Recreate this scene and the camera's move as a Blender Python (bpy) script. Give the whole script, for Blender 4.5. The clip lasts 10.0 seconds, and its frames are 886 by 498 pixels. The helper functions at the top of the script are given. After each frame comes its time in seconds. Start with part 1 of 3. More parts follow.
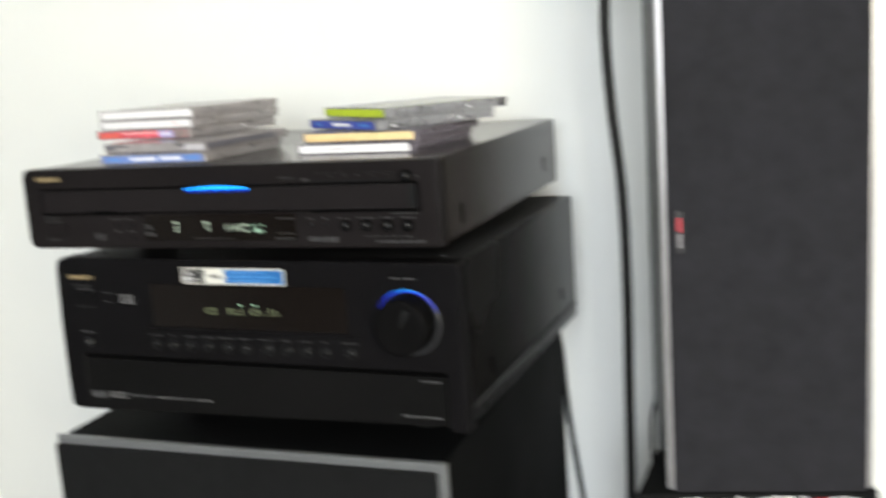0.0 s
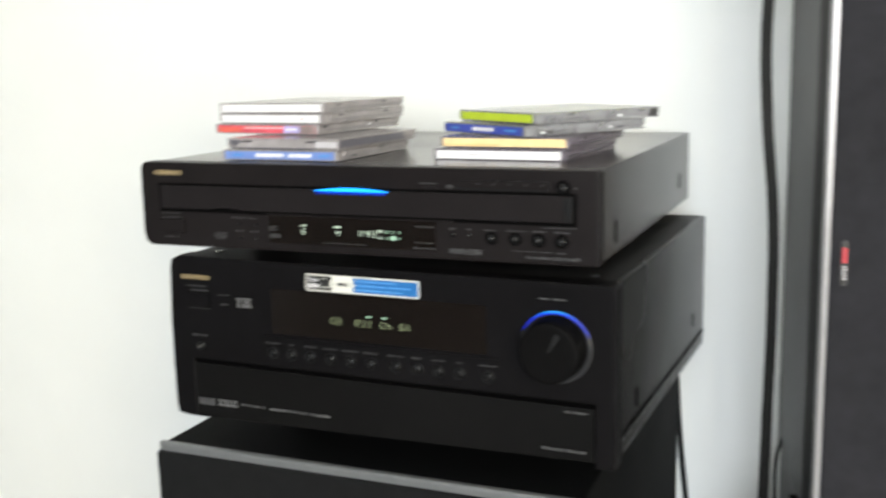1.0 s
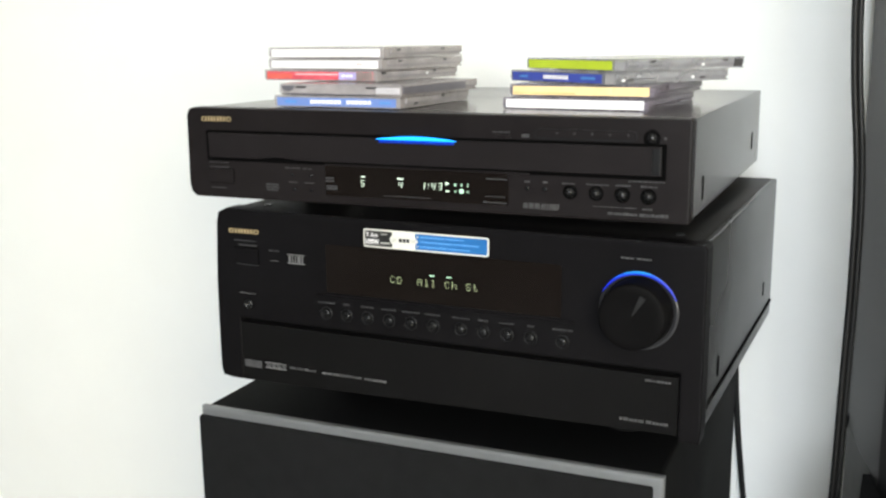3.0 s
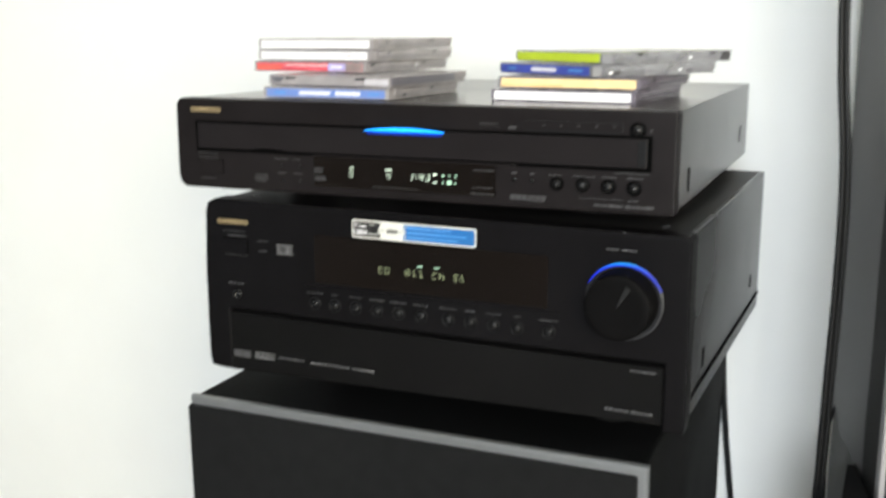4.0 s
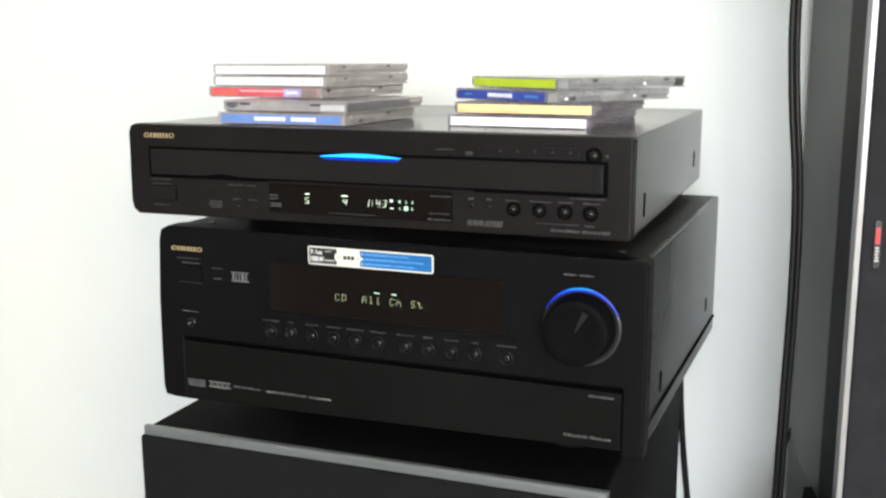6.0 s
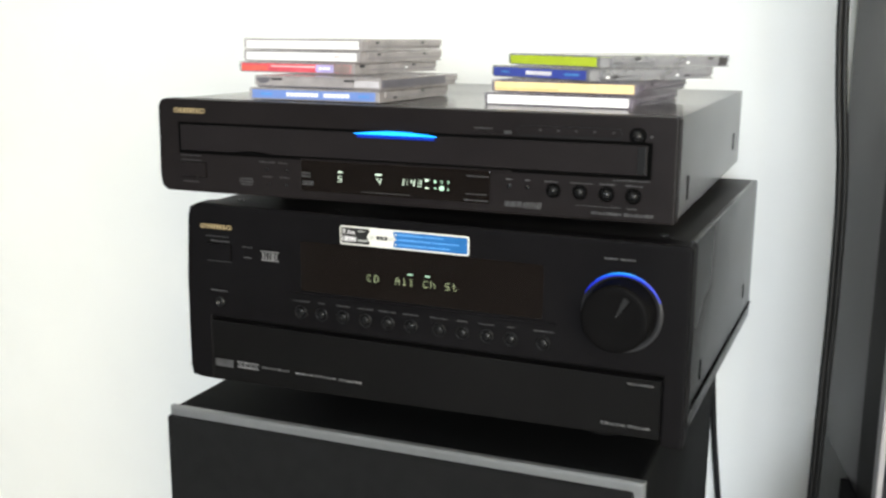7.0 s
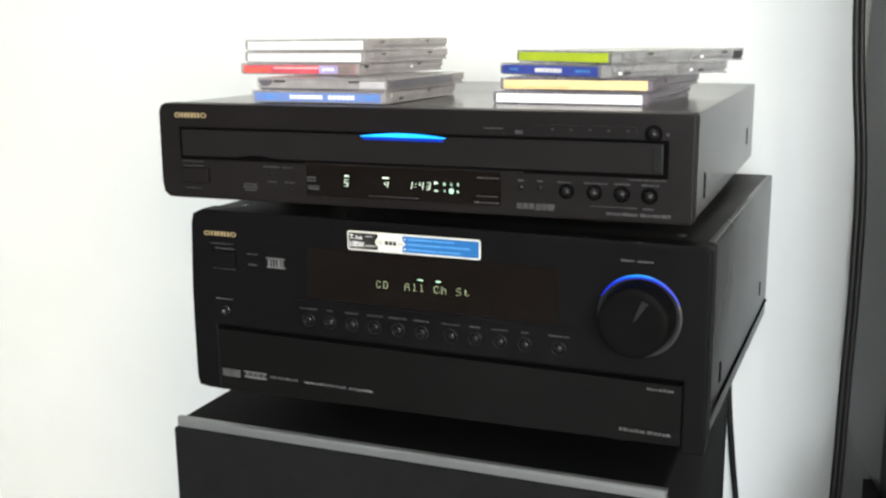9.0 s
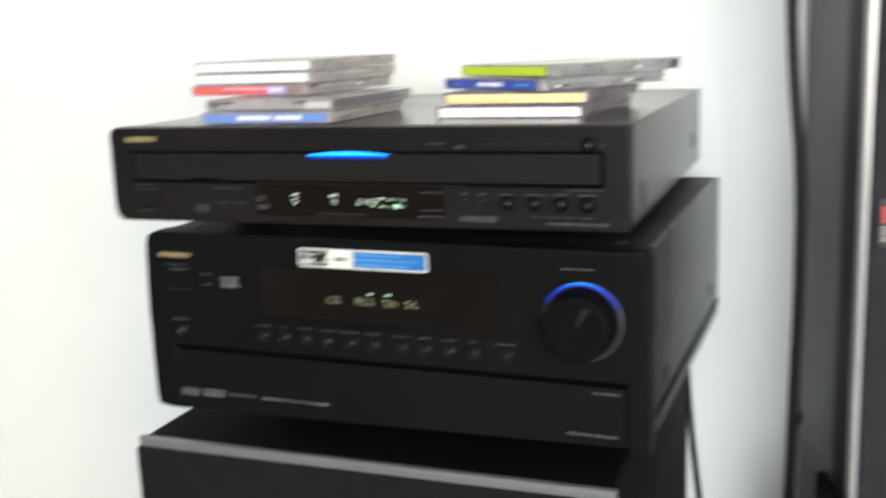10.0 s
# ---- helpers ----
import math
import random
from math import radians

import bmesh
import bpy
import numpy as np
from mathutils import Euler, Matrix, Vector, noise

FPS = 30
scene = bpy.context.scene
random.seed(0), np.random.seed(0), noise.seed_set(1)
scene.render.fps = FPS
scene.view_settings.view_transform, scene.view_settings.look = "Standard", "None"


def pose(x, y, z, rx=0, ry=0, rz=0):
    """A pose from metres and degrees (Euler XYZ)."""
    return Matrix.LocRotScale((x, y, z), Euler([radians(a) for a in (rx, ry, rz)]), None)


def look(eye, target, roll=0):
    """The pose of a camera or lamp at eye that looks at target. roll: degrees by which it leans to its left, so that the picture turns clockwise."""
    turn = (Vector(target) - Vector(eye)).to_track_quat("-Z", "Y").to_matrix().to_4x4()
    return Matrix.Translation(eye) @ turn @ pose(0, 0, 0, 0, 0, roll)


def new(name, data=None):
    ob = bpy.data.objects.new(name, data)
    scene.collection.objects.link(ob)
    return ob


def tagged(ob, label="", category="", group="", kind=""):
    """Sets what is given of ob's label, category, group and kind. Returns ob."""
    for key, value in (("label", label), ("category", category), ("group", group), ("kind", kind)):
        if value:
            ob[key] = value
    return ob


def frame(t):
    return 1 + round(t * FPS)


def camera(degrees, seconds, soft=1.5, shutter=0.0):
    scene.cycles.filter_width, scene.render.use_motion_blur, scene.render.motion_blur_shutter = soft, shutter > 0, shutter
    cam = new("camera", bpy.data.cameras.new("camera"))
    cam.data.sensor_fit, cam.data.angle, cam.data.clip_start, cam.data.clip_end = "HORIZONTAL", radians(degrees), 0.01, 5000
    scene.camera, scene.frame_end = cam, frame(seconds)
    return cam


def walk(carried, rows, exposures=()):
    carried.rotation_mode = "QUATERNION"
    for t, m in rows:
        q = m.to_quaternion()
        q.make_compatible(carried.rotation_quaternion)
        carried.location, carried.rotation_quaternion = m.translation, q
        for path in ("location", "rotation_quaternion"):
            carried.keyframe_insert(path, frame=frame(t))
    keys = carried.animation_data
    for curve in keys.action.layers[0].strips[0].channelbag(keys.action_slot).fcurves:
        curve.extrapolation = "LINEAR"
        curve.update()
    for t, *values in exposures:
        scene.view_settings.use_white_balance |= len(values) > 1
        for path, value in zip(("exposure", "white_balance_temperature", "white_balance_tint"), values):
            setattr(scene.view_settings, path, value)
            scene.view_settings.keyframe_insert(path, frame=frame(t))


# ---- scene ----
PATH = [
    (0, (0.7558, -0.7927, 0.334), (0.009, 1.0242, -0.0414), -4.08),
    (0.1, (0.748, -0.7902, 0.3337), (-0.0112, 0.9915, -0.027), -4.54),
    (0.2, (0.7378, -0.7878, 0.3336), (-0.0452, 1.0153, -0.0352), -4.56),
    (0.3, (0.7236, -0.7856, 0.3338), (-0.0362, 0.9913, -0.0484), -3.85),
    (0.4, (0.7072, -0.7833, 0.3342), (-0.0686, 0.9847, -0.0568), -3.02),
    (0.5, (0.6915, -0.7804, 0.3344), (-0.1038, 1.0097, -0.0697), -2.37),
    (0.7, (0.6682, -0.7723, 0.3344), (-0.1102, 0.9967, -0.0473), -1.87),
    (0.8, (0.6597, -0.7682, 0.3342), (-0.1237, 1.0045, -0.0187), -1.83),
    (1, (0.6452, -0.7635, 0.3337), (-0.1795, 1.0227, -0.0265), -1.53),
    (1.2, (0.6303, -0.7631, 0.3323), (-0.1955, 0.9899, -0.0227), -0.85),
    (1.3, (0.6229, -0.763, 0.3311), (-0.2235, 0.9853, 0.0027), -0.59),
    (1.5, (0.6097, -0.7626, 0.328), (-0.2704, 1.0063, 0.018), -0.30),
    (1.7, (0.5999, -0.7595, 0.3241), (-0.2819, 0.9669, -0.0267), -0.13),
    (1.8, (0.596, -0.7569, 0.322), (-0.2758, 0.9732, -0.035), 0.08),
    (2, (0.5892, -0.751, 0.3181), (-0.2481, 1.0303, -0.0368), 0.27),
    (2.2, (0.5829, -0.7456, 0.315), (-0.2027, 1.0229, -0.0539), 0.06),
    (2.3, (0.5801, -0.7431, 0.3135), (-0.2194, 1.0164, -0.0688), -0.15),
    (2.5, (0.576, -0.7377, 0.3103), (-0.2476, 1.041, -0.0872), -0.53),
    (2.6, (0.575, -0.735, 0.3085), (-0.2262, 1.0208, -0.0867), -0.70),
    (2.7, (0.5747, -0.7337, 0.3075), (-0.2517, 1.0429, -0.0934), -0.88),
    (3.8, (0.5793, -0.7351, 0.3062), (-0.2452, 1.005, -0.1099), -0.40),
    (3.9, (0.5805, -0.7355, 0.3062), (-0.2401, 1.0055, -0.1136), -0.35),
    (4, (0.5819, -0.736, 0.3062), (-0.2421, 1.0369, -0.1153), -0.32),
    (4.2, (0.5851, -0.7403, 0.3081), (-0.218, 1.0192, -0.0661), -0.36),
    (4.3, (0.5869, -0.7435, 0.3097), (-0.2248, 1.0127, -0.0615), -0.43),
    (4.5, (0.59, -0.7472, 0.3117), (-0.2409, 1.0324, -0.0655), -0.53),
    (4.7, (0.5923, -0.7472, 0.3119), (-0.2152, 1.013, -0.0495), -0.54),
    (4.8, (0.5931, -0.7472, 0.3119), (-0.1901, 1.0259, -0.0399), -0.46),
    (5, (0.5937, -0.747, 0.3119), (-0.1977, 1.0546, -0.0458), -0.41),
    (5.2, (0.5932, -0.7453, 0.311), (-0.1886, 1.0592, -0.053), -0.38),
    (6.3, (0.5768, -0.7282, 0.3058), (-0.1723, 1.0866, -0.0755), -0.21),
    (6.4, (0.5759, -0.7277, 0.3065), (-0.1644, 1.0557, -0.0836), -0.25),
    (6.5, (0.5746, -0.7271, 0.3071), (-0.1871, 1.0773, -0.0976), -0.22),
    (6.7, (0.5694, -0.7242, 0.3058), (-0.1992, 1.0436, -0.1005), 0.11),
    (6.8, (0.5661, -0.7222, 0.3046), (-0.2025, 1.0448, -0.1052), 0.27),
    (7, (0.5599, -0.7185, 0.3024), (-0.2214, 1.0763, -0.1075), 0.39),
    (7.2, (0.5562, -0.7159, 0.3014), (-0.2335, 1.0439, -0.0992), 0.20),
    (7.3, (0.5552, -0.7145, 0.3012), (-0.2212, 1.0503, -0.1033), 0.12),
    (7.5, (0.5541, -0.7101, 0.3011), (-0.2209, 1.0851, -0.1193), -0.15),
    (7.7, (0.5535, -0.7028, 0.3014), (-0.195, 1.0739, -0.1034), -0.39),
    (7.8, (0.5533, -0.6992, 0.3017), (-0.1898, 1.078, -0.1106), -0.45),
    (8, (0.5526, -0.6956, 0.3023), (-0.1887, 1.1165, -0.1063), -0.50),
    (8.2, (0.5514, -0.6963, 0.3027), (-0.1858, 1.0861, -0.0979), -0.62),
    (8.3, (0.5507, -0.697, 0.3029), (-0.2056, 1.0774, -0.0979), -0.75),
    (8.5, (0.5491, -0.6983, 0.3031), (-0.2314, 1.0959, -0.1111), -0.80),
    (8.7, (0.5475, -0.699, 0.3034), (-0.2325, 1.0641, -0.1018), -0.74),
    (8.8, (0.5469, -0.6991, 0.3035), (-0.2332, 1.0633, -0.1039), -0.71),
    (9, (0.5463, -0.6996, 0.304), (-0.2422, 1.0904, -0.1132), -0.68),
    (9.2, (0.5478, -0.7005, 0.3047), (-0.236, 1.0594, -0.1071), -0.72),
    (9.3, (0.5491, -0.7009, 0.305), (-0.2376, 1.0566, -0.1112), -0.74),
    (9.5, (0.551, -0.7014, 0.3053), (-0.2448, 1.0848, -0.1146), -0.80),
    (9.7, (0.554, -0.6984, 0.3049), (-0.232, 1.0921, -0.1152), -1.37),
    (9.8, (0.5616, -0.6996, 0.3069), (-0.2139, 1.065, -0.0999), -1.69),
    (9.9, (0.571, -0.7018, 0.3106), (-0.2067, 1.0941, -0.1015), -2.01),
    (10, (0.5772, -0.7033, 0.3137), (-0.1782, 1.1027, -0.0958), -2.43),
]
cam = camera(47.3, 10.0, soft=2.4, shutter=1.1)
walk(cam, [(t, look(eye, target, roll)) for t, eye, target, roll in PATH], exposures=[(0, -0.24), (0.2, -0.16), (0.5, -0.14), (1.0, -0.08), (2.0, 0.0), (10, 0.0)])

# ---- light ----
world = bpy.data.worlds.new("daylight")
scene.world = world
world.use_nodes = True
wn = world.node_tree
sky = wn.nodes.new("ShaderNodeTexSky")
sky.sky_type = "NISHITA"
sky.sun_disc = False
sky.sun_elevation = radians(40)
sky.sun_rotation = radians(100)
wn.nodes["Background"].inputs[1].default_value = 0.12
wn.links.new(sky.outputs[0], wn.nodes["Background"].inputs[0])


def area_lamp(name, m, sx, sy, power, colour):
    data = bpy.data.lights.new(name, "AREA")
    data.shape, data.size, data.size_y, data.energy, data.color = "RECTANGLE", sx, sy, power, colour
    ob = new(name, data)
    ob.matrix_world = m
    return ob


# two added lamps out of view: warm key from the side, cool fill from behind
area_lamp("side_key_lamp", look((2.36, -2.375, 0.62), (-0.1, 0.2, 0.3)), 1.05, 1.3, 82.0, (1.0, 0.90, 0.66))
area_lamp("rear_fill_lamp", look((1.30, -2.96, 0.75), (0.70, 0.0, 0.35)), 1.3, 1.1, 120.0, (0.865, 0.932, 1.0))


# ---- materials ----
def material(name, colour, rough=0.5, metal=0.0, vary=0.15, scale=40.0, bump=0.0, bump_scale=400.0, spec=0.5, coat=0.0, emit=None, power=0.0, clear=0.0):
    m = bpy.data.materials.new(name)
    m.use_nodes = True
    nt = m.node_tree
    b = nt.nodes["Principled BSDF"]
    b.inputs["Roughness"].default_value = rough
    b.inputs["Metallic"].default_value = metal
    b.inputs["Specular IOR Level"].default_value = spec
    b.inputs["Coat Weight"].default_value = coat
    co = nt.nodes.new("ShaderNodeTexCoord")
    n1 = nt.nodes.new("ShaderNodeTexNoise")
    n1.inputs["Scale"].default_value = scale
    n1.inputs["Detail"].default_value = 6.0
    n2 = nt.nodes.new("ShaderNodeTexNoise")
    n2.inputs["Scale"].default_value = scale / 9.0
    nt.links.new(co.outputs["Object"], n1.inputs["Vector"])
    nt.links.new(co.outputs["Object"], n2.inputs["Vector"])
    add = nt.nodes.new("ShaderNodeMath")
    add.operation = "ADD"
    nt.links.new(n1.outputs[0], add.inputs[0])
    nt.links.new(n2.outputs[0], add.inputs[1])
    ramp = nt.nodes.new("ShaderNodeMapRange")
    ramp.inputs[1].default_value, ramp.inputs[2].default_value = 0.6, 1.4
    ramp.inputs[3].default_value, ramp.inputs[4].default_value = 1.0 - vary, 1.0 + vary
    nt.links.new(add.outputs[0], ramp.inputs[0])
    mul = nt.nodes.new("ShaderNodeVectorMath")
    mul.operation = "SCALE"
    mul.inputs[0].default_value = colour
    nt.links.new(ramp.outputs[0], mul.inputs["Scale"])
    nt.links.new(mul.outputs[0], b.inputs["Base Color"])
    rr = nt.nodes.new("ShaderNodeMapRange")
    rr.inputs[1].default_value, rr.inputs[2].default_value = 0.3, 0.7
    rr.inputs[3].default_value, rr.inputs[4].default_value = max(0.02, rough * 0.85), min(1.0, rough * 1.15)
    nt.links.new(n2.outputs[0], rr.inputs[0])
    nt.links.new(rr.outputs[0], b.inputs["Roughness"])
    if bump:
        n3 = nt.nodes.new("ShaderNodeTexNoise")
        n3.inputs["Scale"].default_value = bump_scale
        n3.inputs["Detail"].default_value = 4.0
        nt.links.new(co.outputs["Object"], n3.inputs["Vector"])
        bp = nt.nodes.new("ShaderNodeBump")
        bp.inputs["Strength"].default_value = bump
        bp.inputs["Distance"].default_value = 0.002
        nt.links.new(n3.outputs[0], bp.inputs["Height"])
        nt.links.new(bp.outputs[0], b.inputs["Normal"])
    if emit:
        b.inputs["Emission Color"].default_value = (*emit, 1)
        b.inputs["Emission Strength"].default_value = power
    if clear:
        tr = nt.nodes.new("ShaderNodeBsdfTransparent")
        mix = nt.nodes.new("ShaderNodeMixShader")
        mix.inputs[0].default_value = 1.0 - clear
        nt.links.new(tr.outputs[0], mix.inputs[1])
        nt.links.new(b.outputs[0], mix.inputs[2])
        nt.links.new(mix.outputs[0], nt.nodes["Material Output"].inputs[0])
    return m


WALL = material("wall_paint", (0.82, 0.82, 0.785), 0.75, vary=0.03, scale=6, bump=0.12, bump_scale=260)
# unseen walls darkened to hold back bounce and shape reflections on the faceplates
REARWALL = material("rear_wall_dim_bounce", (0.15, 0.158, 0.165), 0.8, vary=0.06, scale=6, bump=0.12, bump_scale=260)
WESTWALL = material("west_wall_dim_bounce", (0.26, 0.27, 0.28), 0.8, vary=0.05, scale=6, bump=0.12, bump_scale=260)
CEIL = material("ceiling_paint", (0.82, 0.82, 0.80), 0.85, vary=0.02, scale=5, bump=0.1, bump_scale=150)
# floor out of view, made grey so its bounce stays neutral
FLOOR = material("unseen_floor_grey", (0.21, 0.205, 0.20), 0.45, vary=0.25, scale=18, bump=0.1)
FRAME = material("window_paint", (0.78, 0.78, 0.76), 0.4, vary=0.03)
FACE = material("black_brushed_face", (0.0040, 0.0036, 0.0040), 0.40, spec=0.09, vary=0.2, scale=60, bump=0.05, bump_scale=900)
FLAP = material("black_flap", (0.0040, 0.0038, 0.0038), 0.40, spec=0.11, vary=0.15, scale=50, bump=0.04, bump_scale=900)
STEEL = material("black_painted_steel", (0.0036, 0.0029, 0.0026), 0.25, spec=0.30, vary=0.10, scale=50)
PSTEEL = material("player_painted_steel", (0.0220, 0.0182, 0.0168), 0.22, vary=0.08, scale=50)
PFACE = material("player_face", (0.0094, 0.0077, 0.0079), 0.42, spec=0.10, vary=0.2, scale=60, bump=0.05, bump_scale=900)
DRAWER = material("drawer_black", (0.0110, 0.0094, 0.0098), 0.40, vary=0.1, spec=0.06)
BEZEL = material("bezel_black", (0.007, 0.007, 0.0073), 0.36, spec=0.16, vary=0.1)
CARD = material("grey_card", (0.17, 0.17, 0.17), 0.7, vary=0.15)
DARK = material("matt_black_gap", (0.0015, 0.0015, 0.0015), 0.9, vary=0.2, spec=0.03)
RUBBER = material("rubber", (0.005, 0.005, 0.005), 0.8, spec=0.12, vary=0.2)
WINDOW = material("display_window", (0.0056, 0.0041, 0.0035), 0.14, vary=0.1, spec=0.25)
KNOB = material("knob_black", (0.0035, 0.0033, 0.0034), 0.5, spec=0.03, vary=0.1, scale=200)
RING = material("knob_ring", (0.045, 0.045, 0.048), 0.25, metal=0.6, vary=0.1)
BUTTON = material("button_black", (0.006, 0.006, 0.0063), 0.26, vary=0.1, spec=0.24)
POINTER = material("pointer_grey", (0.0095, 0.0095, 0.0097), 0.45, spec=0.2, vary=0.2)
GOLD = material("gold_print", (0.40, 0.30, 0.16), 0.4, metal=0.2, vary=0.35, scale=500)
PRINT = material("grey_print", (0.052, 0.051, 0.052), 0.5, vary=0.75, scale=700)
PRINT2 = material("dim_print", (0.027, 0.0265, 0.027), 0.5, vary=0.7, scale=700)
LOGO = material("silver_print", (0.115, 0.113, 0.113), 0.45, vary=0.7, scale=700)
LED = material("blue_light", (0.02, 0.2, 0.8), 0.3, emit=(0.0, 0.33, 1.0), power=1.8)
# emission for the blue halo below the light strip
LEDHALO = material("blue_halo_glow", (0.0, 0.02, 0.25), 0.3, emit=(0.0, 0.02, 0.60), power=0.24)
RINGLED = material("blue_ring_light", (0.0, 0.01, 0.05), 0.5, emit=(0.0, 0.012, 0.9), power=0.75)
RINGMID = material("blue_ring_middle", (0.0, 0.01, 0.05), 0.5, emit=(0.0, 0.13, 1.0), power=0.95)
RINGTIP = material("blue_ring_centre", (0.0, 0.01, 0.05), 0.5, emit=(0.0, 0.34, 1.0), power=1.05)
VFD = material("white_display_glow", (0.5, 0.6, 0.5), 0.4, emit=(0.72, 0.92, 0.70), power=0.6)
VFDG = material("soft_display_glow", (0.3, 0.45, 0.35), 0.4, emit=(0.38, 0.72, 0.46), power=0.6)
VENT = material("matt_black_cover", (0.0080, 0.0072, 0.0068), 0.5, vary=0.15, spec=0.3)
TBAFFLE = material("tower_baffle_black", (0.013, 0.0125, 0.012), 0.6, spec=0.15, vary=0.3, scale=22, bump=0.15, bump_scale=600)
VFD2 = material("green_display_glow", (0.3, 0.35, 0.2), 0.4, emit=(0.44, 0.50, 0.27), power=0.11)
STWHITE = material("sticker_white", (0.60, 0.585, 0.53), 0.35, vary=0.05)
STBLUE = material("sticker_blue", (0.016, 0.112, 0.31), 0.35, vary=0.08)
STLIGHT = material("sticker_pale_blue", (0.07, 0.23, 0.52), 0.35, vary=0.1, scale=800)
STBLACK = material("sticker_black", (0.012, 0.012, 0.012), 0.35)
STGREY = material("sticker_grey", (0.30, 0.30, 0.28), 0.4, vary=0.2, scale=900)
CABINET = material("speaker_vinyl", (0.0034, 0.0035, 0.0037), 0.75, spec=0.06, vary=0.2, scale=30, bump=0.15, bump_scale=700)
GRILLE = material("grille_cloth", (0.0062, 0.0063, 0.0066), 0.9, spec=0.15, vary=0.42, scale=70, bump=0.6, bump_scale=1500)
TGRILLE = material("tower_grille_cloth", (0.0190, 0.0184, 0.0216), 0.9, spec=0.15, vary=0.30, scale=50, bump=0.5, bump_scale=1500)
SILVER = material("silver_plastic", (0.185, 0.19, 0.195), 0.38, metal=0.55, vary=0.08, scale=80)
TSILVER = material("tower_silver_trim", (0.33, 0.32, 0.325), 0.35, metal=0.4, vary=0.06, scale=80)
TSIDE = material("tower_side_vinyl", (0.024, 0.0225, 0.022), 0.45, spec=0.4, vary=0.3, scale=22, bump=0.15, bump_scale=600)
CABLE = material("cable_black", (0.005, 0.005, 0.005), 0.5, spec=0.25, vary=0.2, scale=200)
RED = material("badge_red", (0.45, 0.015, 0.03), 0.35)
PLASTIC = material("clear_polystyrene", (0.40, 0.37, 0.37), 0.14, vary=0.3, scale=60, spec=0.6, clear=0.34)
CLEARG = material("clear_grey_polystyrene", (0.29, 0.288, 0.302), 0.11, vary=0.35, scale=60, spec=0.7, clear=0.40)
SMOKE = material("tinted_polystyrene", (0.215, 0.19, 0.225), 0.12, vary=0.3, scale=60, spec=0.6, clear=0.36)
TRAY = material("grey_disc_tray", (0.29, 0.28, 0.285), 0.4, vary=0.2, scale=70)
TRAYD = material("dark_disc_tray", (0.10, 0.095, 0.11), 0.35, vary=0.2, scale=70)
NOTCH = material("notch_shadow", (0.03, 0.028, 0.03), 0.6)
PWHITE = material("paper_white", (0.74, 0.72, 0.725), 0.6, vary=0.05, scale=60)
PYELLOW = material("paper_cream_yellow", (0.76, 0.57, 0.29), 0.6, vary=0.22, scale=60)
PBLUE = material("paper_navy_blue", (0.045, 0.07, 0.36), 0.5, vary=0.15)
PLIME = material("paper_lime_green", (0.50, 0.62, 0.03), 0.5, vary=0.12, scale=60)
PCYAN = material("paper_mid_blue", (0.135, 0.215, 0.49), 0.5, vary=0.15)
PRED = material("paper_red", (0.64, 0.085, 0.115), 0.5, vary=0.4, scale=120)
PVIOLET = material("paper_violet", (0.38, 0.34, 0.62), 0.5, vary=0.3, scale=200)
PGREY = material("paper_grey", (0.45, 0.43, 0.45), 0.5, vary=0.2, scale=60)
PORANGE = material("paper_orange_red", (0.66, 0.115, 0.085), 0.5, vary=0.35, scale=90)
PORANGE2 = material("paper_apricot", (0.74, 0.47, 0.20), 0.5, vary=0.3, scale=90)
PCREAM = material("paper_pale_cream", (0.72, 0.60, 0.30), 0.5, vary=0.3, scale=90)
PPINK = material("paper_pale_pink", (0.78, 0.42, 0.42), 0.5, vary=0.3, scale=150)
PBROWN = material("paper_grey_brown", (0.22, 0.17, 0.16), 0.5, vary=0.3, scale=90)
# white that stands in for bright highlights on the case plastic
GLINT = material("painted_glint_white", (0.80, 0.80, 0.80), 0.2, vary=0.1)
PGREEN = material("paper_pale_green", (0.62, 0.68, 0.36), 0.5, vary=0.25, scale=30)


# ---- building helpers ----
def part(name, bm, mat, parent, label="", smooth=False):
    me = bpy.data.meshes.new(name)
    bmesh.ops.recalc_face_normals(bm, faces=bm.faces)
    bm.to_mesh(me)
    bm.free()
    me.materials.append(mat)
    if smooth:
        for p in me.polygons:
            p.use_smooth = True
    ob = new(name, me)
    if parent:
        ob.parent = parent
    if label:
        tagged(ob, label)
    return ob


def thing(name, m, label, category, group="", kind=""):
    ob = new(name)
    ob.empty_display_size = 0.02
    ob.matrix_world = m
    return tagged(ob, label, category, group, kind)


def box(x0, x1, y0, y1, z0, z1, bevel=0.0, seg=2, bm=None):
    own = bmesh.new()
    bmesh.ops.create_cube(own, size=1.0)
    for v in own.verts:
        v.co = Vector(((x0 + x1) / 2 + v.co.x * (x1 - x0), (y0 + y1) / 2 + v.co.y * (y1 - y0), (z0 + z1) / 2 + v.co.z * (z1 - z0)))
    if bevel:
        bmesh.ops.bevel(own, geom=own.edges[:], offset=bevel, segments=seg, affect="EDGES", profile=0.6)
    return own if bm is None else join(bm, own)


def join(a, b):
    me = bpy.data.meshes.new("joined")
    b.to_mesh(me)
    b.free()
    a.from_mesh(me)
    bpy.data.meshes.remove(me)
    return a


